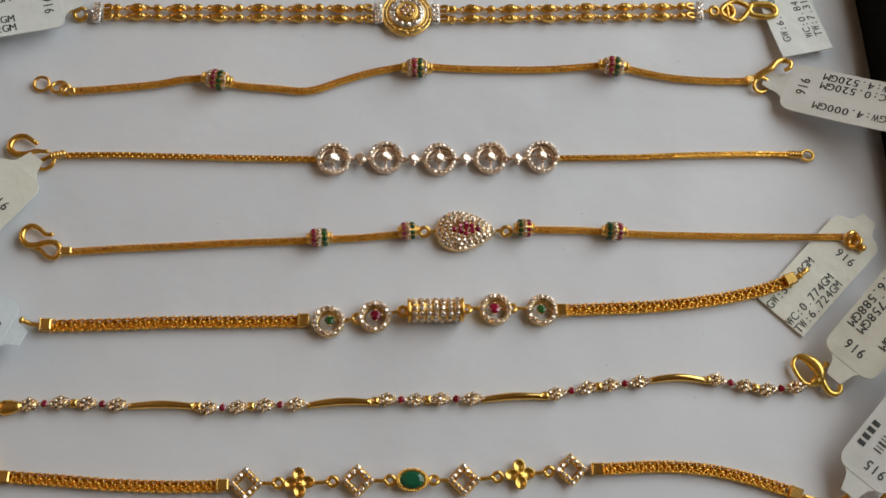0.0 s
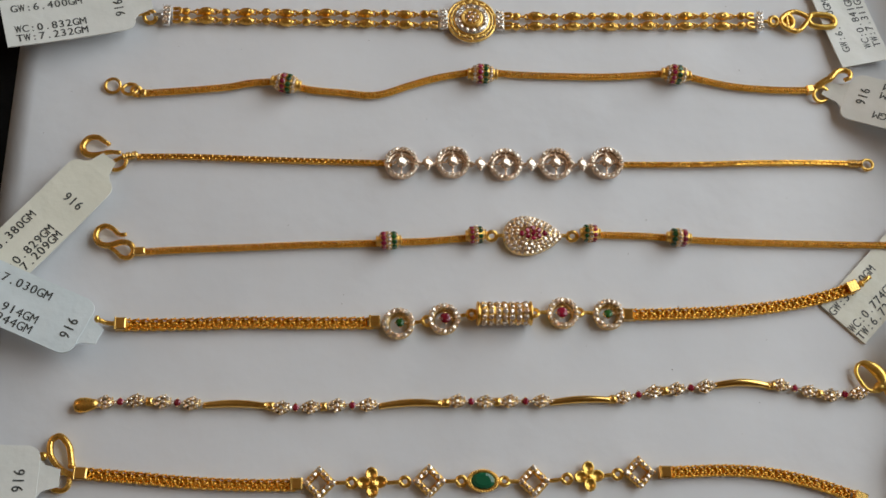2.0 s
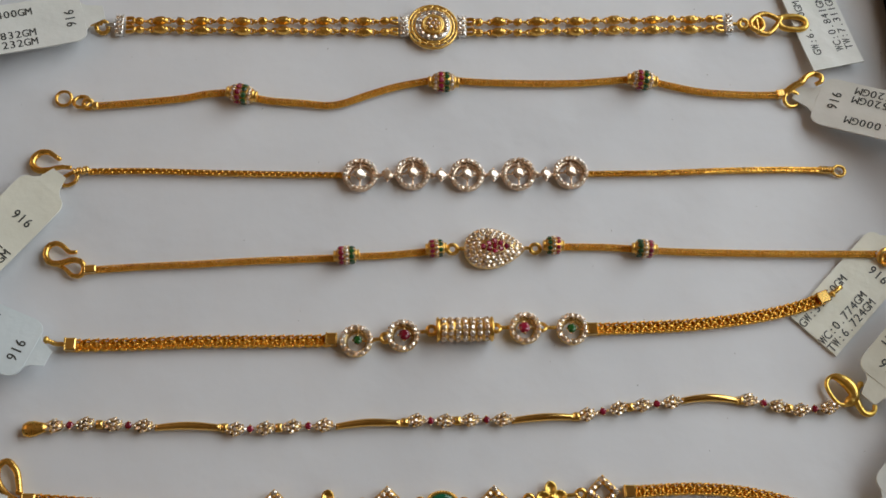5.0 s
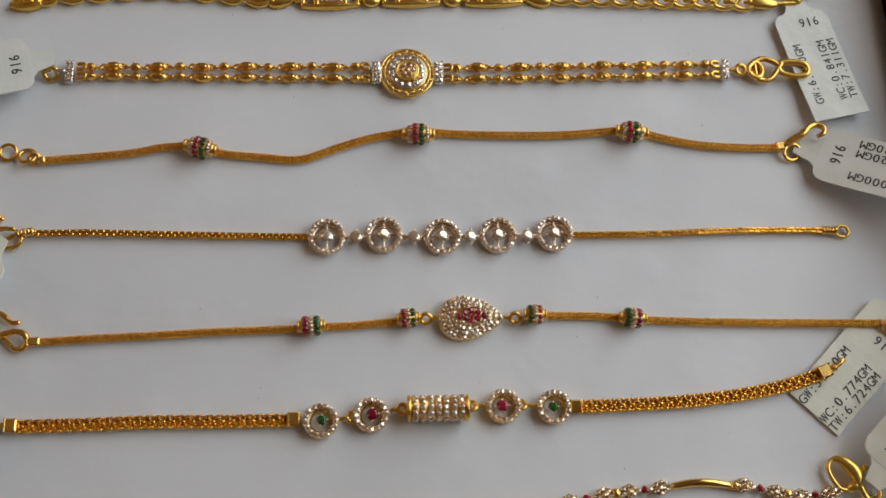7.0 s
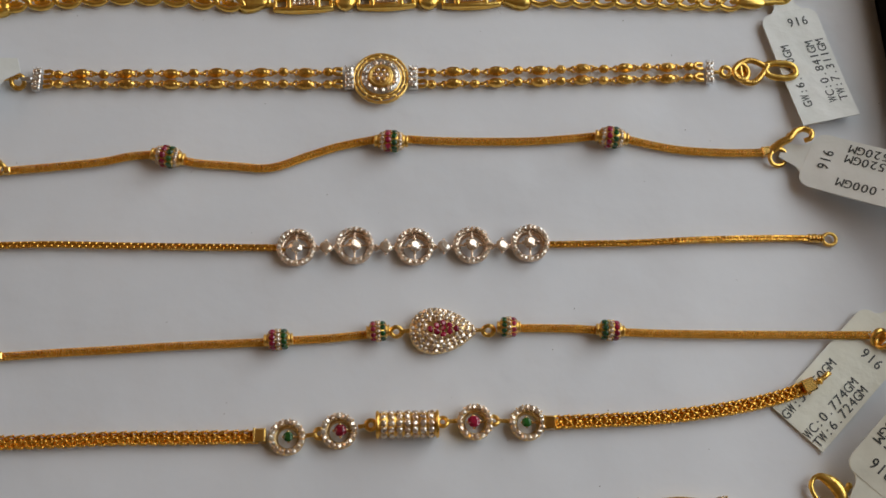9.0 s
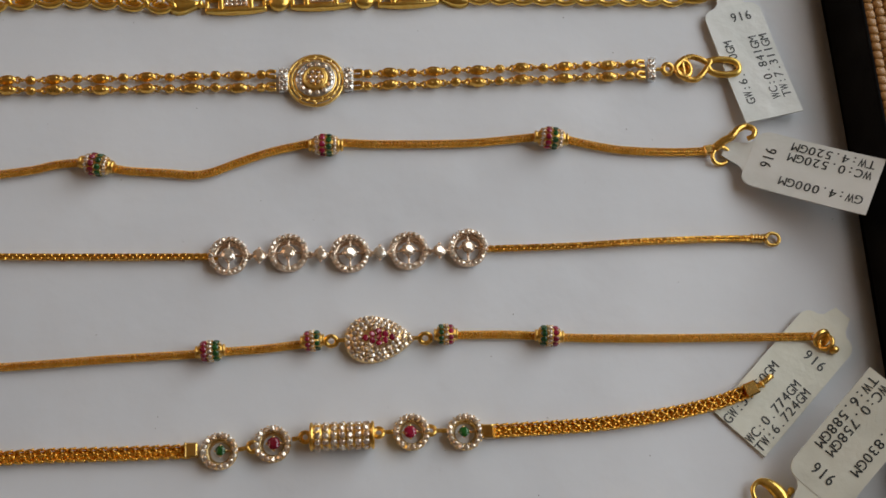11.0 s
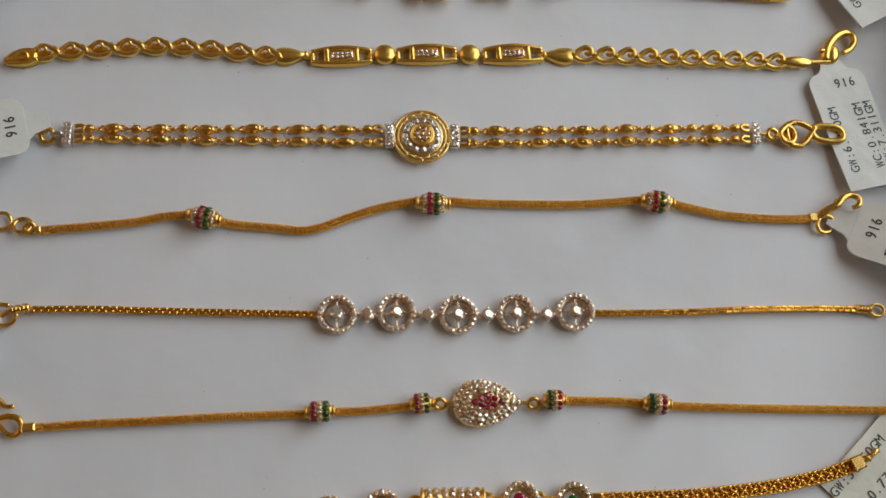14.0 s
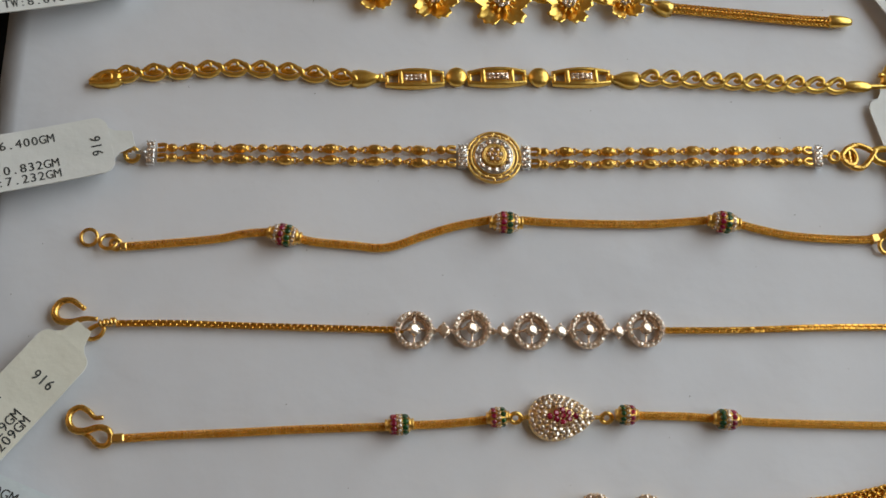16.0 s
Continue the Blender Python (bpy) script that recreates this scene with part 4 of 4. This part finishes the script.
wire(br, "link", [(64.2, 39.2, 1.2), (66.0, 39.2, 1.2)], 0.4)
m = frame_at(71.2, 39.0, 0) @ Matrix.Diagonal((1.05, 1.25, 1, 1))
g = Geo()
g.add(tube([(-2.6, 0.2, 1.4), (-1.2, 1.5, 1.5), (0.9, 2.2, 1.6), (3.0, 1.6, 1.7), (4.6, 0.6, 1.7)], 0.56, 0.3, 8))
g.add(tube([(-2.6, 0.0, 1.4), (-0.6, -1.6, 1.2), (1.6, -1.8, 1.2), (3.4, -0.4, 1.5), (4.8, 1.4, 1.9)], 0.56, 0.3, 8))
clasp = part("clasp", g, GOLD, br, m)
part("clasp_disc", Geo().add(hoop(1.45, 0.5, 24, 8), turn((-0.9, 0, 1.5))).add(lathe([(1.0, 1.3), (1.3, 1.3)], 20), turn((-0.9, 0, 0), 0, -math.pi / 2, 0)).add(box(0.55, 2.6, 0.5, 0.1), turn((-0.9, 0, 1.6))), GOLD, clasp, m)
for q in ([(4.0, 1.2, 1.7), (6.0, 1.5, 1.9), (8.6, 1.2, 2.2), (9.9, 0.4, 2.3), (9.9, -0.8, 2.2), (8.4, -1.3, 2.0), (6.2, -1.2, 1.8), (4.6, -0.6, 1.6), (4.0, 0.6, 1.6)],):
    part("link", Geo().add(tube(q, 0.62, 0.3, 8)), GOLD_BRIGHT, clasp, m)

# ---- bracelet of leaf links and stone-set plates ----
br = thing("bracelet", 0, 57, "bright gold bracelet of looped leaf links and three stone-set plates", "bracelet", B)


def leaf_link(parent, x, y, angle, hooked=False):
    """A looped link: a broad lower ribbon, an upper bow and a curl; hooked ones stand open."""
    g = Geo()
    if hooked:
        g.add(tube([(-2.7, 0.2, 1.5), (-1.9, -0.9, 1.1), (-0.2, -1.45, 0.9), (1.6, -1.2, 1.0), (2.9, -0.5, 1.2)], 0.66, 0.3, 8))
        g.add(tube([(-2.4, -0.4, 1.2), (-1.0, 0.9, 1.7), (0.4, 1.45, 2.0), (1.5, 1.0, 2.0), (1.6, 0.1, 1.9), (0.8, -0.1, 1.7), (0.3, 0.4, 1.8)], 0.72, 0.28, 8, lambda t: 1.1 - 0.4 * t))
        g.add(BALL, turn((-2.5, 0.0, 1.5), 0.6, 0, 0, (1.5, 1.1, 1.2)))
    else:
        g.add(BALL, turn((0.0, 0.35, 0.55), 0, 0, 0, (3.6, 1.5, 0.6)))
        g.add(tube([(-3.1, 0.0, 1.2), (-1.9, -1.0, 1.0), (-0.2, -1.5, 0.9), (1.5, -1.2, 1.0), (2.9, 0.0, 1.3)], 0.62, 0.3, 10, lambda t: 0.65 + 0.45 * math.sin(math.pi * t)))
        g.add(tube([(-3.0, 0.0, 1.2), (-1.6, 0.9, 1.5), (-0.1, 1.65, 1.8), (1.3, 1.2, 1.8), (2.9, 0.1, 1.6)], 0.46, 0.3, 8, lambda t: 0.75 + 0.5 * t))
        g.add(tube([(-1.5, 0.2, 1.2), (-0.6, 1.0, 1.9), (0.3, 1.1, 2.1), (0.8, 0.5, 1.9), (0.2, 0.1, 1.6), (-0.3, 0.4, 1.5)], 0.34, 0.25, 8))
        g.add(tube([(2.2, 1.0, 1.6), (2.9, 0.2, 1.8), (3.3, -0.6, 1.5)], 0.5, 0.25, 8))
    part("leaf_link", g, GOLD_BRIGHT, parent, frame_at(x, y, 0, angle) @ Matrix.Diagonal((0.92 if hooked else 1, 0.9, 1, 1)), key=("leaf_link", hooked))


left = spline([(-84.0, 56.0), (-73, 57.0), (-61.5, 57.9), (-50.2, 57.4), (-38.7, 56.2)], 5.66)
right = spline([(28.3, 57.3), (38.7, 57.0), (49.5, 56.7), (59.2, 56.5), (69.6, 56.2)], 4.6)
for q, a in left:
    leaf_link(br, q.x, q.y, a)
for q, a in right:
    leaf_link(br, q.x, q.y, a, True)
g = Geo().add(loft([[(x, y * w, z) for y, z in ((-1, .2), (-.8, 1.2), (0, 1.8), (.8, 1.2), (1, .2))] for x, w in ((-3.6, .5), (-2.4, 1.3), (0, 2.0), (2.0, 1.9), (3.0, 1.4))]))
for k in (-1, 1):
    g.add(tube([(-3.6, 0.2 * k, 1.0), (-1.6, 1.15 * k, 1.4), (0.8, 1.5 * k, 1.5), (2.9, 1.0 * k, 1.4)], 0.42, 0.3, 8))
g.add(tube([(-1.6, 0.0, 1.7), (-0.4, 0.7, 1.9), (0.9, 0.6, 2.0), (1.1, -0.3, 1.9), (0.1, -0.6, 1.8), (-0.6, -0.2, 1.8)], 0.32, 0.25, 8))
part("end_tongue", g, GOLD_BRIGHT, br, frame_at(-88.0, 54.9, 0.0, 0.22))
for x, y, s in ((-33.7, 56.4, 1), (23.2, 57.2, -1)):
    g = Geo().add(loft([[(px * s, py * w, pz) for py, pz in ((-1, .3), (-.75, 1.3), (0, 1.9), (.75, 1.3), (1, .3))] for px, w in ((-3.0, 1.2), (-2.5, 1.9), (-1.3, 2.25), (0.4, 2.0), (2.0, 1.2), (3.4, .55))]))
    g.add(BALL, turn((3.4 * s, 0, 1.2), 0, 0, 0, (1.3, 1.7, 1.5)))
    part("fluted_cone", g, GOLD_BRIGHT, br, frame_at(x, y, 0))
for x, y in ((-22.9, 56.2), (-5.1, 56.9), (13.2, 57.2)):
    m = frame_at(x, y, 0, 0.04) @ Matrix.Diagonal((1, 0.86, 1, 1))
    plate = part("plate", Geo().add(box(5.0, 2.1, 1.2, 0.15), turn((0, 0.1, 1.1))), ROSE_GOLD, br, m, key="plate_bar")
    part("backing", Geo().add(box(6.6, 3.7, 1.1, 0.2), turn((0, 0, 0.95))), GOLD_BRIGHT, plate, m, key="plate_back")
    for s in (-1, 1):
        w = [(-6.3, s * 1.35, 0.9), (-3.0, s * 1.9, 1.3), (0, s * 2.05, 1.5), (3.0, s * 1.9, 1.3), (6.3, s * 1.35, 0.9)]
        part("rail", Geo().add(tube(w, 0.66, 0.5, 8)).add(tube([(p, q * 1.03, 0.62) for p, q, _ in w], 0.58, 0.5, 8)), GOLD_BRIGHT, plate, m, key=("rail", s))
        part("crossbar", Geo().add(box(1.1, 3.9, 1.4, 0.2), turn((s * 3.1, 0, 1.2))), GOLD_BRIGHT, plate, m, key=("crossbar", s))
        g = Geo().add(box(0.8, 2.6, 1.0, 0.2), turn((s * 6.0, 0, 0.9))).add(box(2.2, 1.0, 0.8, 0.2), turn((s * 6.6, 0, 1.0)))
        part("hinge_bar", g, GOLD_BRIGHT, plate, m, key=("hinge_bar", s))
    st = []
    for i in range(5):
        for j in (-0.5, 0.5):
            st.append(turn(((i - 2) * 0.95, j * 0.9 + 0.1, 1.80), i, 0, 0, 0.92))
    stones("clear_stone", st, CLEAR, plate, m)
for x, y in ((-13.9, 56.8), (4.0, 57.1)):
    g = Geo().add(lathe([(0.2, 1.6), (0.6, 2.2), (1.3, 2.25), (1.9, 1.9), (2.2, 1.1), (2.25, 0.05)], 24), turn((0, 0, 0), 0, -math.pi / 2, 0))
    g.add(box(4.6, 1.0, 0.8, 0.2), turn((0, 0, 0.9)))
    part("domed_disc", g, GOLD_BRIGHT, br, frame_at(x, y, 0), key="domed_disc")
g = Geo().add(BALL, turn((0, 0, 1.4), 0, 0, 0, (7.0, 2.8, 2.0))).add(tube([(2.4, 0, 1.4), (7.4, 0.3, 1.5)], 0.6, 0.3, 8))
part("end_tongue", g, GOLD_BRIGHT, br, frame_at(74.4, 56.1, 0, -0.02))
m = frame_at(82.0, 57.4, 0.0, 0.85)
g = Geo().add(tube([(-1.4, 0.6, 1.4), (0.5, 1.7, 1.8), (3.2, 2.1, 1.9), (6.2, 1.5, 1.7), (7.6, 0.0, 1.5), (6.6, -1.7, 1.4), (4.4, -2.0, 1.4), (2.6, -1.4, 1.5)], 0.8, 0.3, 10, lambda t: 1.35 - 0.6 * t))
clasp = part("clasp", g, GOLD_BRIGHT, br, m)
part("clasp_body", Geo().add(BALL, turn((0.6, 0.1, 1.6), 0.4, 0, 0, (4.4, 3.0, 2.2))), GOLD_BRIGHT, clasp, m)
part("lever", Geo().add(tube([(0.2, 1.4, 2.0), (-0.8, 2.8, 2.1)], 0.55, 0.3, 8)), GOLD_BRIGHT, clasp, m)

# ---- bracelet with ruffled gold flowers ----
br = thing("bracelet", 0, 76, "woven gold bracelet with a row of ruffled gold flowers", "bracelet", B)
woven_chain(br, [(34.5, 75.1), (48.5, 74.0), (61.3, 72.9), (70.4, 72.4)], 2.4, 0.95, 1.2)
woven_chain(br, [(-45.5, 78.2), (-58, 80.0), (-70, 82.0), (-84, 84.6)], 2.4, 0.95, 1.2)
g = Geo().add(lathe([(-2.6, 1.1), (-2.2, 1.45), (0.4, 1.35), (2.0, 1.0), (2.7, .75), (2.9, .1)], 14), turn((0, 0, 0), 0, 0, 0, (1, 1, .8)))
part("end_tongue", g, GOLD_BRIGHT, br, frame_at(72.6, 72.4, 1.4, -0.02))
for x, y, s in ((32.6, 75.4, 1), (-43.4, 78.0, -1)):
    g = Geo().add(loft([[(px * s, py * w, pz) for py, pz in ((-1, .3), (-.7, 1.8), (0, 2.4), (.7, 1.8), (1, .3))] for px, w in ((-2.2, .8), (-0.6, 1.7), (1.0, 2.0), (2.2, 1.5))]))
    part("collar", g, GOLD_BRIGHT, br, frame_at(x, y, 0, -0.2))


def flower(parent, x, y, r, angle):
    m = frame_at(x, y, 0, angle)
    g = Geo()
    n = 80
    rings = []
    for i in range(7):
        t = i / 6
        ring = []
        for j in range(n):
            b = 2 * math.pi * j / n
            petal = abs(math.cos(2.5 * b)) ** 0.7
            jag = (0.05 if j % 4 < 2 else -0.04) + 0.03 * math.sin(11 * b + 1)
            lobe = 0.64 + 0.38 * petal + (jag if i > 4 else 0)
            q = r * (0.12 + 0.88 * t) * (1 + (lobe - 1) * t)
            h = 0.9 + 0.9 * t * t + 0.7 * t * petal + 0.35 * t * t * math.sin(3 * b + r) + (0.12 * jag / 0.05 if i > 4 else 0)
            ring.append((q * math.cos(b), q * math.sin(b), h))
        rings.append(ring)
    under = [[(a, b, c - 0.3) for a, b, c in ring] for ring in rings[::-1]]
    g.add(loft(rings + under))
    fl = part("flower", g, GOLD_BRIGHT, parent, m, key=("flower", r))
    stones("clear_stone", stone_circle(r * 0.19, 6, r * 0.22, 2.5) + [turn((0, 0, 2.8), 0, 0, 0, r * 0.25)], CLEAR, fl, m)
    g = Geo()
    g.add(lathe([(0.8, r * .16), (2.3, r * .27)], 12), turn((0, 0, 0), 0, -math.pi / 2, 0))
    for j in range(10):
        b = 2 * math.pi * (j + .5) / 10
        g.add(BALL, turn((r * .34 * math.cos(b), r * .34 * math.sin(b), 1.9), b, 0, 0, (r * .22, r * .1, .8)))
    part("stamen_ring", g, GOLD_BRIGHT, fl, m, key=("stamens", r))


for x, y, r, a in ((-31.5, 77.4, 4.4, 0.4), (-18.4, 76.4, 5.4, 0.1), (-3.6, 76.2, 6.8, 0.3), (11.3, 76.0, 5.6, 0.2), (23.9, 76.8, 4.6, 0.5)):
    flower(br, x, y - 0.7, r, a)
for x, y in ((-38.0, 77.2), (-25.2, 76.6), (-11.6, 76.2), (4.2, 76.3), (17.9, 76.3), (29.2, 76.2)):
    g = Geo().add(tube([(-3.4, 0, 1.0), (-1.0, .4, 1.4), (1.2, -.3, 1.4), (3.4, 0, 1.0)], 0.6, 0.4, 8)).add(BALL, turn((0.6, 0, 1.5), 0, 0, 0, (2.2, 1.6, 1.4)))
    part("twig", g, GOLD_BRIGHT, br, frame_at(x, y, 0), key="twig")


# ---- printed price tags ----
GLYPHS = {}


def glyph(ch):
    """One character of the built-in font as points and faces, one unit high."""
    if ch not in GLYPHS:
        cu = bpy.data.curves.new("glyph", "FONT")
        cu.body, cu.resolution_u, cu.align_x = ch, 3, "CENTER"
        ob = bpy.data.objects.new("glyph", cu)
        me = bpy.data.meshes.new_from_object(ob)
        GLYPHS[ch] = (np.array([tuple(p.co) for p in me.vertices]).reshape(-1, 3) / 0.69, [tuple(p.vertices) for p in me.polygons])
        bpy.data.objects.remove(ob)
        bpy.data.curves.remove(cu)
        bpy.data.meshes.remove(me)
    return GLYPHS[ch]


def price_tag(x, y, angle, z0, z1, lines, label, width=12.6, length=30.0, curl=1.5, roll=0.0, neck=5.5, bars=(), stamp="916", at=(3.6, 0.6), stock=None):
    """A card tag. (x, y) is the middle of its looped end, angle the way its length runs."""
    c, s = math.cos(angle), math.sin(angle)
    tag = thing("price_tag", x, y, label, "tag", "printed card tags tied to the bracelets")

    def bend(u, v, up=0.0):
        t = u / length
        z = z0 + (z1 - z0) * t + curl * (t * t - t) + roll * v
        return (x + u * c - v * s, y + u * s + v * c, max(z, 0.2 if u > -1 else 0.9) + up)

    def half(u):
        r = 2.6
        return width / 2 if r < u < length - 0.01 else width / 2 - r + math.sqrt(max(0, r * r - (r - u) ** 2)) if u <= r else width / 2

    def sheet(stations, thick):
        rings = []
        for u, w in stations:
            top = [bend(u, w * k / 4, thick) for k in range(-4, 5)]
            low = [bend(u, w * k / 4, 0.0) for k in range(4, -5, -1)]
            rings.append(top + low)
        return loft(rings)

    us = [0, 0.15, 0.4, 0.8, 1.3, 1.9, 2.6] + [2.6 + (length - 2.6) * k / 12 for k in range(1, 13)]
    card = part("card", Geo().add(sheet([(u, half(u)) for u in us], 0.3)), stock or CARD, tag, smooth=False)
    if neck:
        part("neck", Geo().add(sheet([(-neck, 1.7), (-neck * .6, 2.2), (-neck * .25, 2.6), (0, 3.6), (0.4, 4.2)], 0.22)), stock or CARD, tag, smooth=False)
    for text, v, u_end in lines:
        g = Geo()
        adv, size = 1.55, 1.85
        for i, ch in enumerate(text):
            if ch == " ":
                continue
            gv, gf = glyph(ch)
            u_mid = u_end + (len(text) - i - 0.5) * adv
            wide = min(1.0, 1.38 / (size * np.ptp(gv[:, 0])))
            for k in (-0.035, 0.035):
                g.add(([bend(u_mid - a[0] * size * wide + k, v * width - a[1] * size + size / 2, 0.36 + abs(k + 0.035) * 0.1) for a in gv], gf))
        part("print", g, INK, card, smooth=False)
    if stamp:
        g = Geo()
        for i, ch in enumerate(stamp):
            gv, gf = glyph(ch)
            for k in (-0.04, 0.04):
                g.add(([bend(at[0] + 1.0 - a[1] * 2.1, at[1] + (i - 1) * 1.6 + a[0] * 1.75 + k, 0.36 + (k + .04) * 0.1) for a in gv], [q[::-1] for q in gf]))
        part("stamp", g, INK, card, smooth=False)
    for u0, u1, v0, v1 in bars:
        g = Geo().add(([bend(u0, v0, .36), bend(u1, v0, .36), bend(u1, v1, .36), bend(u0, v1, .36)], [(0, 1, 2, 3)]))
        part("print_bar", g, INK, card, smooth=False)
    return tag


def weights(gw, wc, tw, end=12.0):
    return [(gw, -0.28, end), (wc, 0.16, end), (tw, 0.35, end)]


d = math.radians
price_tag(-85.2, 39.1, d(196), 3.0, 6.5, weights("GW:6.400GM", "WC:0.832GM", "TW:7.232GM", 10.6), "white card price tag with printed weights, hooked to the bead bracelet", length=28.2, neck=4.5, at=(3.0, 0.1))
price_tag(-89.5, -2.9, d(232.6), 2.5, 4.5, weights("GW:6.380GM", "WC:0.829GM", "TW:7.209GM", 15.5), "card price tag coloured warm-lit, with printed weights, tucked under another tag", width=11.4, roll=-0.1, neck=4.0, at=(8.5, 1.2), stock=WARM_LIT_CARD)
price_tag(-88.3, -39.7, d(157), 4.4, 8.5, weights("GW:7.030GM", "WC:0.914GM", "TW:7.944GM", 9.0), "card price tag coloured cool-lit, overlapping one coloured warm-lit", roll=0.06, neck=3.5, at=(2.8, 0.9), stock=COOL_LIT_CARD)
price_tag(-94.6, -69.3, d(180), 2.6, 7.0, [], "white card price tag beside a gold hook", neck=4.0, bars=((10, 24, -4.4, -3.0), (10, 24, 0.6, 2.0), (10, 22, 3.2, 4.6)))
price_tag(82.1, 54.0, d(-78), 1.2, 2.2, weights("GW:6.470GM", "WC:0.841GM", "TW:7.311GM", 8.0), "white card price tag lying under a gold clasp", length=27.4, neck=4.5, at=(3.0, 1.4))
price_tag(81.2, 18.6, d(-27), 2.2, 10.3, weights("GW:4.000GM", "WC:0.520GM", "TW:4.520GM", 6.9), "white card price tag leaning on the tray wall", length=23.7, neck=5.0, roll=0.05)
price_tag(93.2, -17.2, d(224.3), 1.0, 0.25, weights("GW:5.950GM", "WC:0.774GM", "TW:6.724GM", 13.4), "card price tag coloured warm-lit, lying under two chains", length=28.9, width=12.2, neck=3.5, curl=0.3, at=(7.9, 1.7), stock=WARM_LIT_CARD)
price_tag(83.4, -48.9, d(46.5), 4.2, 11.0, weights("GW:5.830GM", "WC:0.758GM", "TW:6.588GM", 6.8), "white card price tag raised beside a lobster clasp", length=23.2, neck=4.0, stock=WARM_LIT_CARD)
price_tag(82.5, -72.6, d(47), 4.0, 10.0, [], "white card price tag with printed marks near a wire loop", width=12.0, length=28.0, neck=4.0, at=(3.2, -1.2), stamp="915", bars=((5.4, 6.4, 3.3, 4.9), (7.0, 8.0, 3.3, 4.9), (8.6, 9.6, 3.3, 4.9), (10.2, 11.2, 3.3, 4.9), (6.4, 6.7, -0.2, 1.6), (7.2, 7.4, -0.2, 1.6), (7.9, 8.4, -0.2, 1.6), (8.9, 9.1, -0.2, 1.6), (9.6, 9.9, -0.2, 1.6)))
price_tag(80.0, 92.5, d(-62), 2.0, 4.0, weights("GW:5.340GM", "WC:0.694GM", "TW:6.034GM", 10.0), "white card price tag of the flower bracelet", neck=4.5)
price_tag(-84.0, 80.5, d(197), 3.0, 8.0, weights("GW:7.620GM", "WC:0.990GM", "TW:8.610GM"), "white card price tag with printed weights near the tray edge", neck=4.5)

# ---- dust on the sheet ----
rng = random.Random(5)
g = Geo()
for i in range(70):
    g.add(SMALL_BALL, turn((rng.uniform(-105, 100), rng.uniform(-80, 80), 0.02), rng.random() * 3, 0, 0, (rng.uniform(.12, .38), rng.uniform(.1, .24), 0.08)))
x, y, a = rng.uniform(-90, 80), rng.uniform(-60, 60), rng.random() * 3
g.add(tube([(x, y, .06), (x + 3 * math.cos(a), y + 3 * math.sin(a), .06), (x + 6 * math.cos(a + .3), y + 6 * math.sin(a + .3), .06)], 0.018, 0.6, 5))
tagged(part("dust_specks", g, SPECK, None), "tiny dark dust specks scattered on the white sheet", "dust", kind="stuff")

# ---- embossed leather scales of the rim nearest the camera ----
scale_shape = box(1.95, 1.75, 0.9, 0.34)
rest = Geo()
for i in range(13):
    for j in range(84):
        x = X1 + 3.5 + i * 2.05 + rng.uniform(-.08, .08)
        y = -44 + j * 1.86 + (0.5 if i % 2 else 0) + rng.uniform(-.08, .08)
        m = (x, y, RIM - 0.28 + rng.uniform(0, .14), rng.uniform(-.08, .08))
        if i < 5 and 20 < y < 100:
            part("leather_scale", Geo().add(scale_shape), LEATHER, rims[0], frame_at(*m), key="scale")
        else:
            rest.add(scale_shape, turn(m[:3], m[3]))
stuff(part("leather_scales", rest, LEATHER, rims[0]))
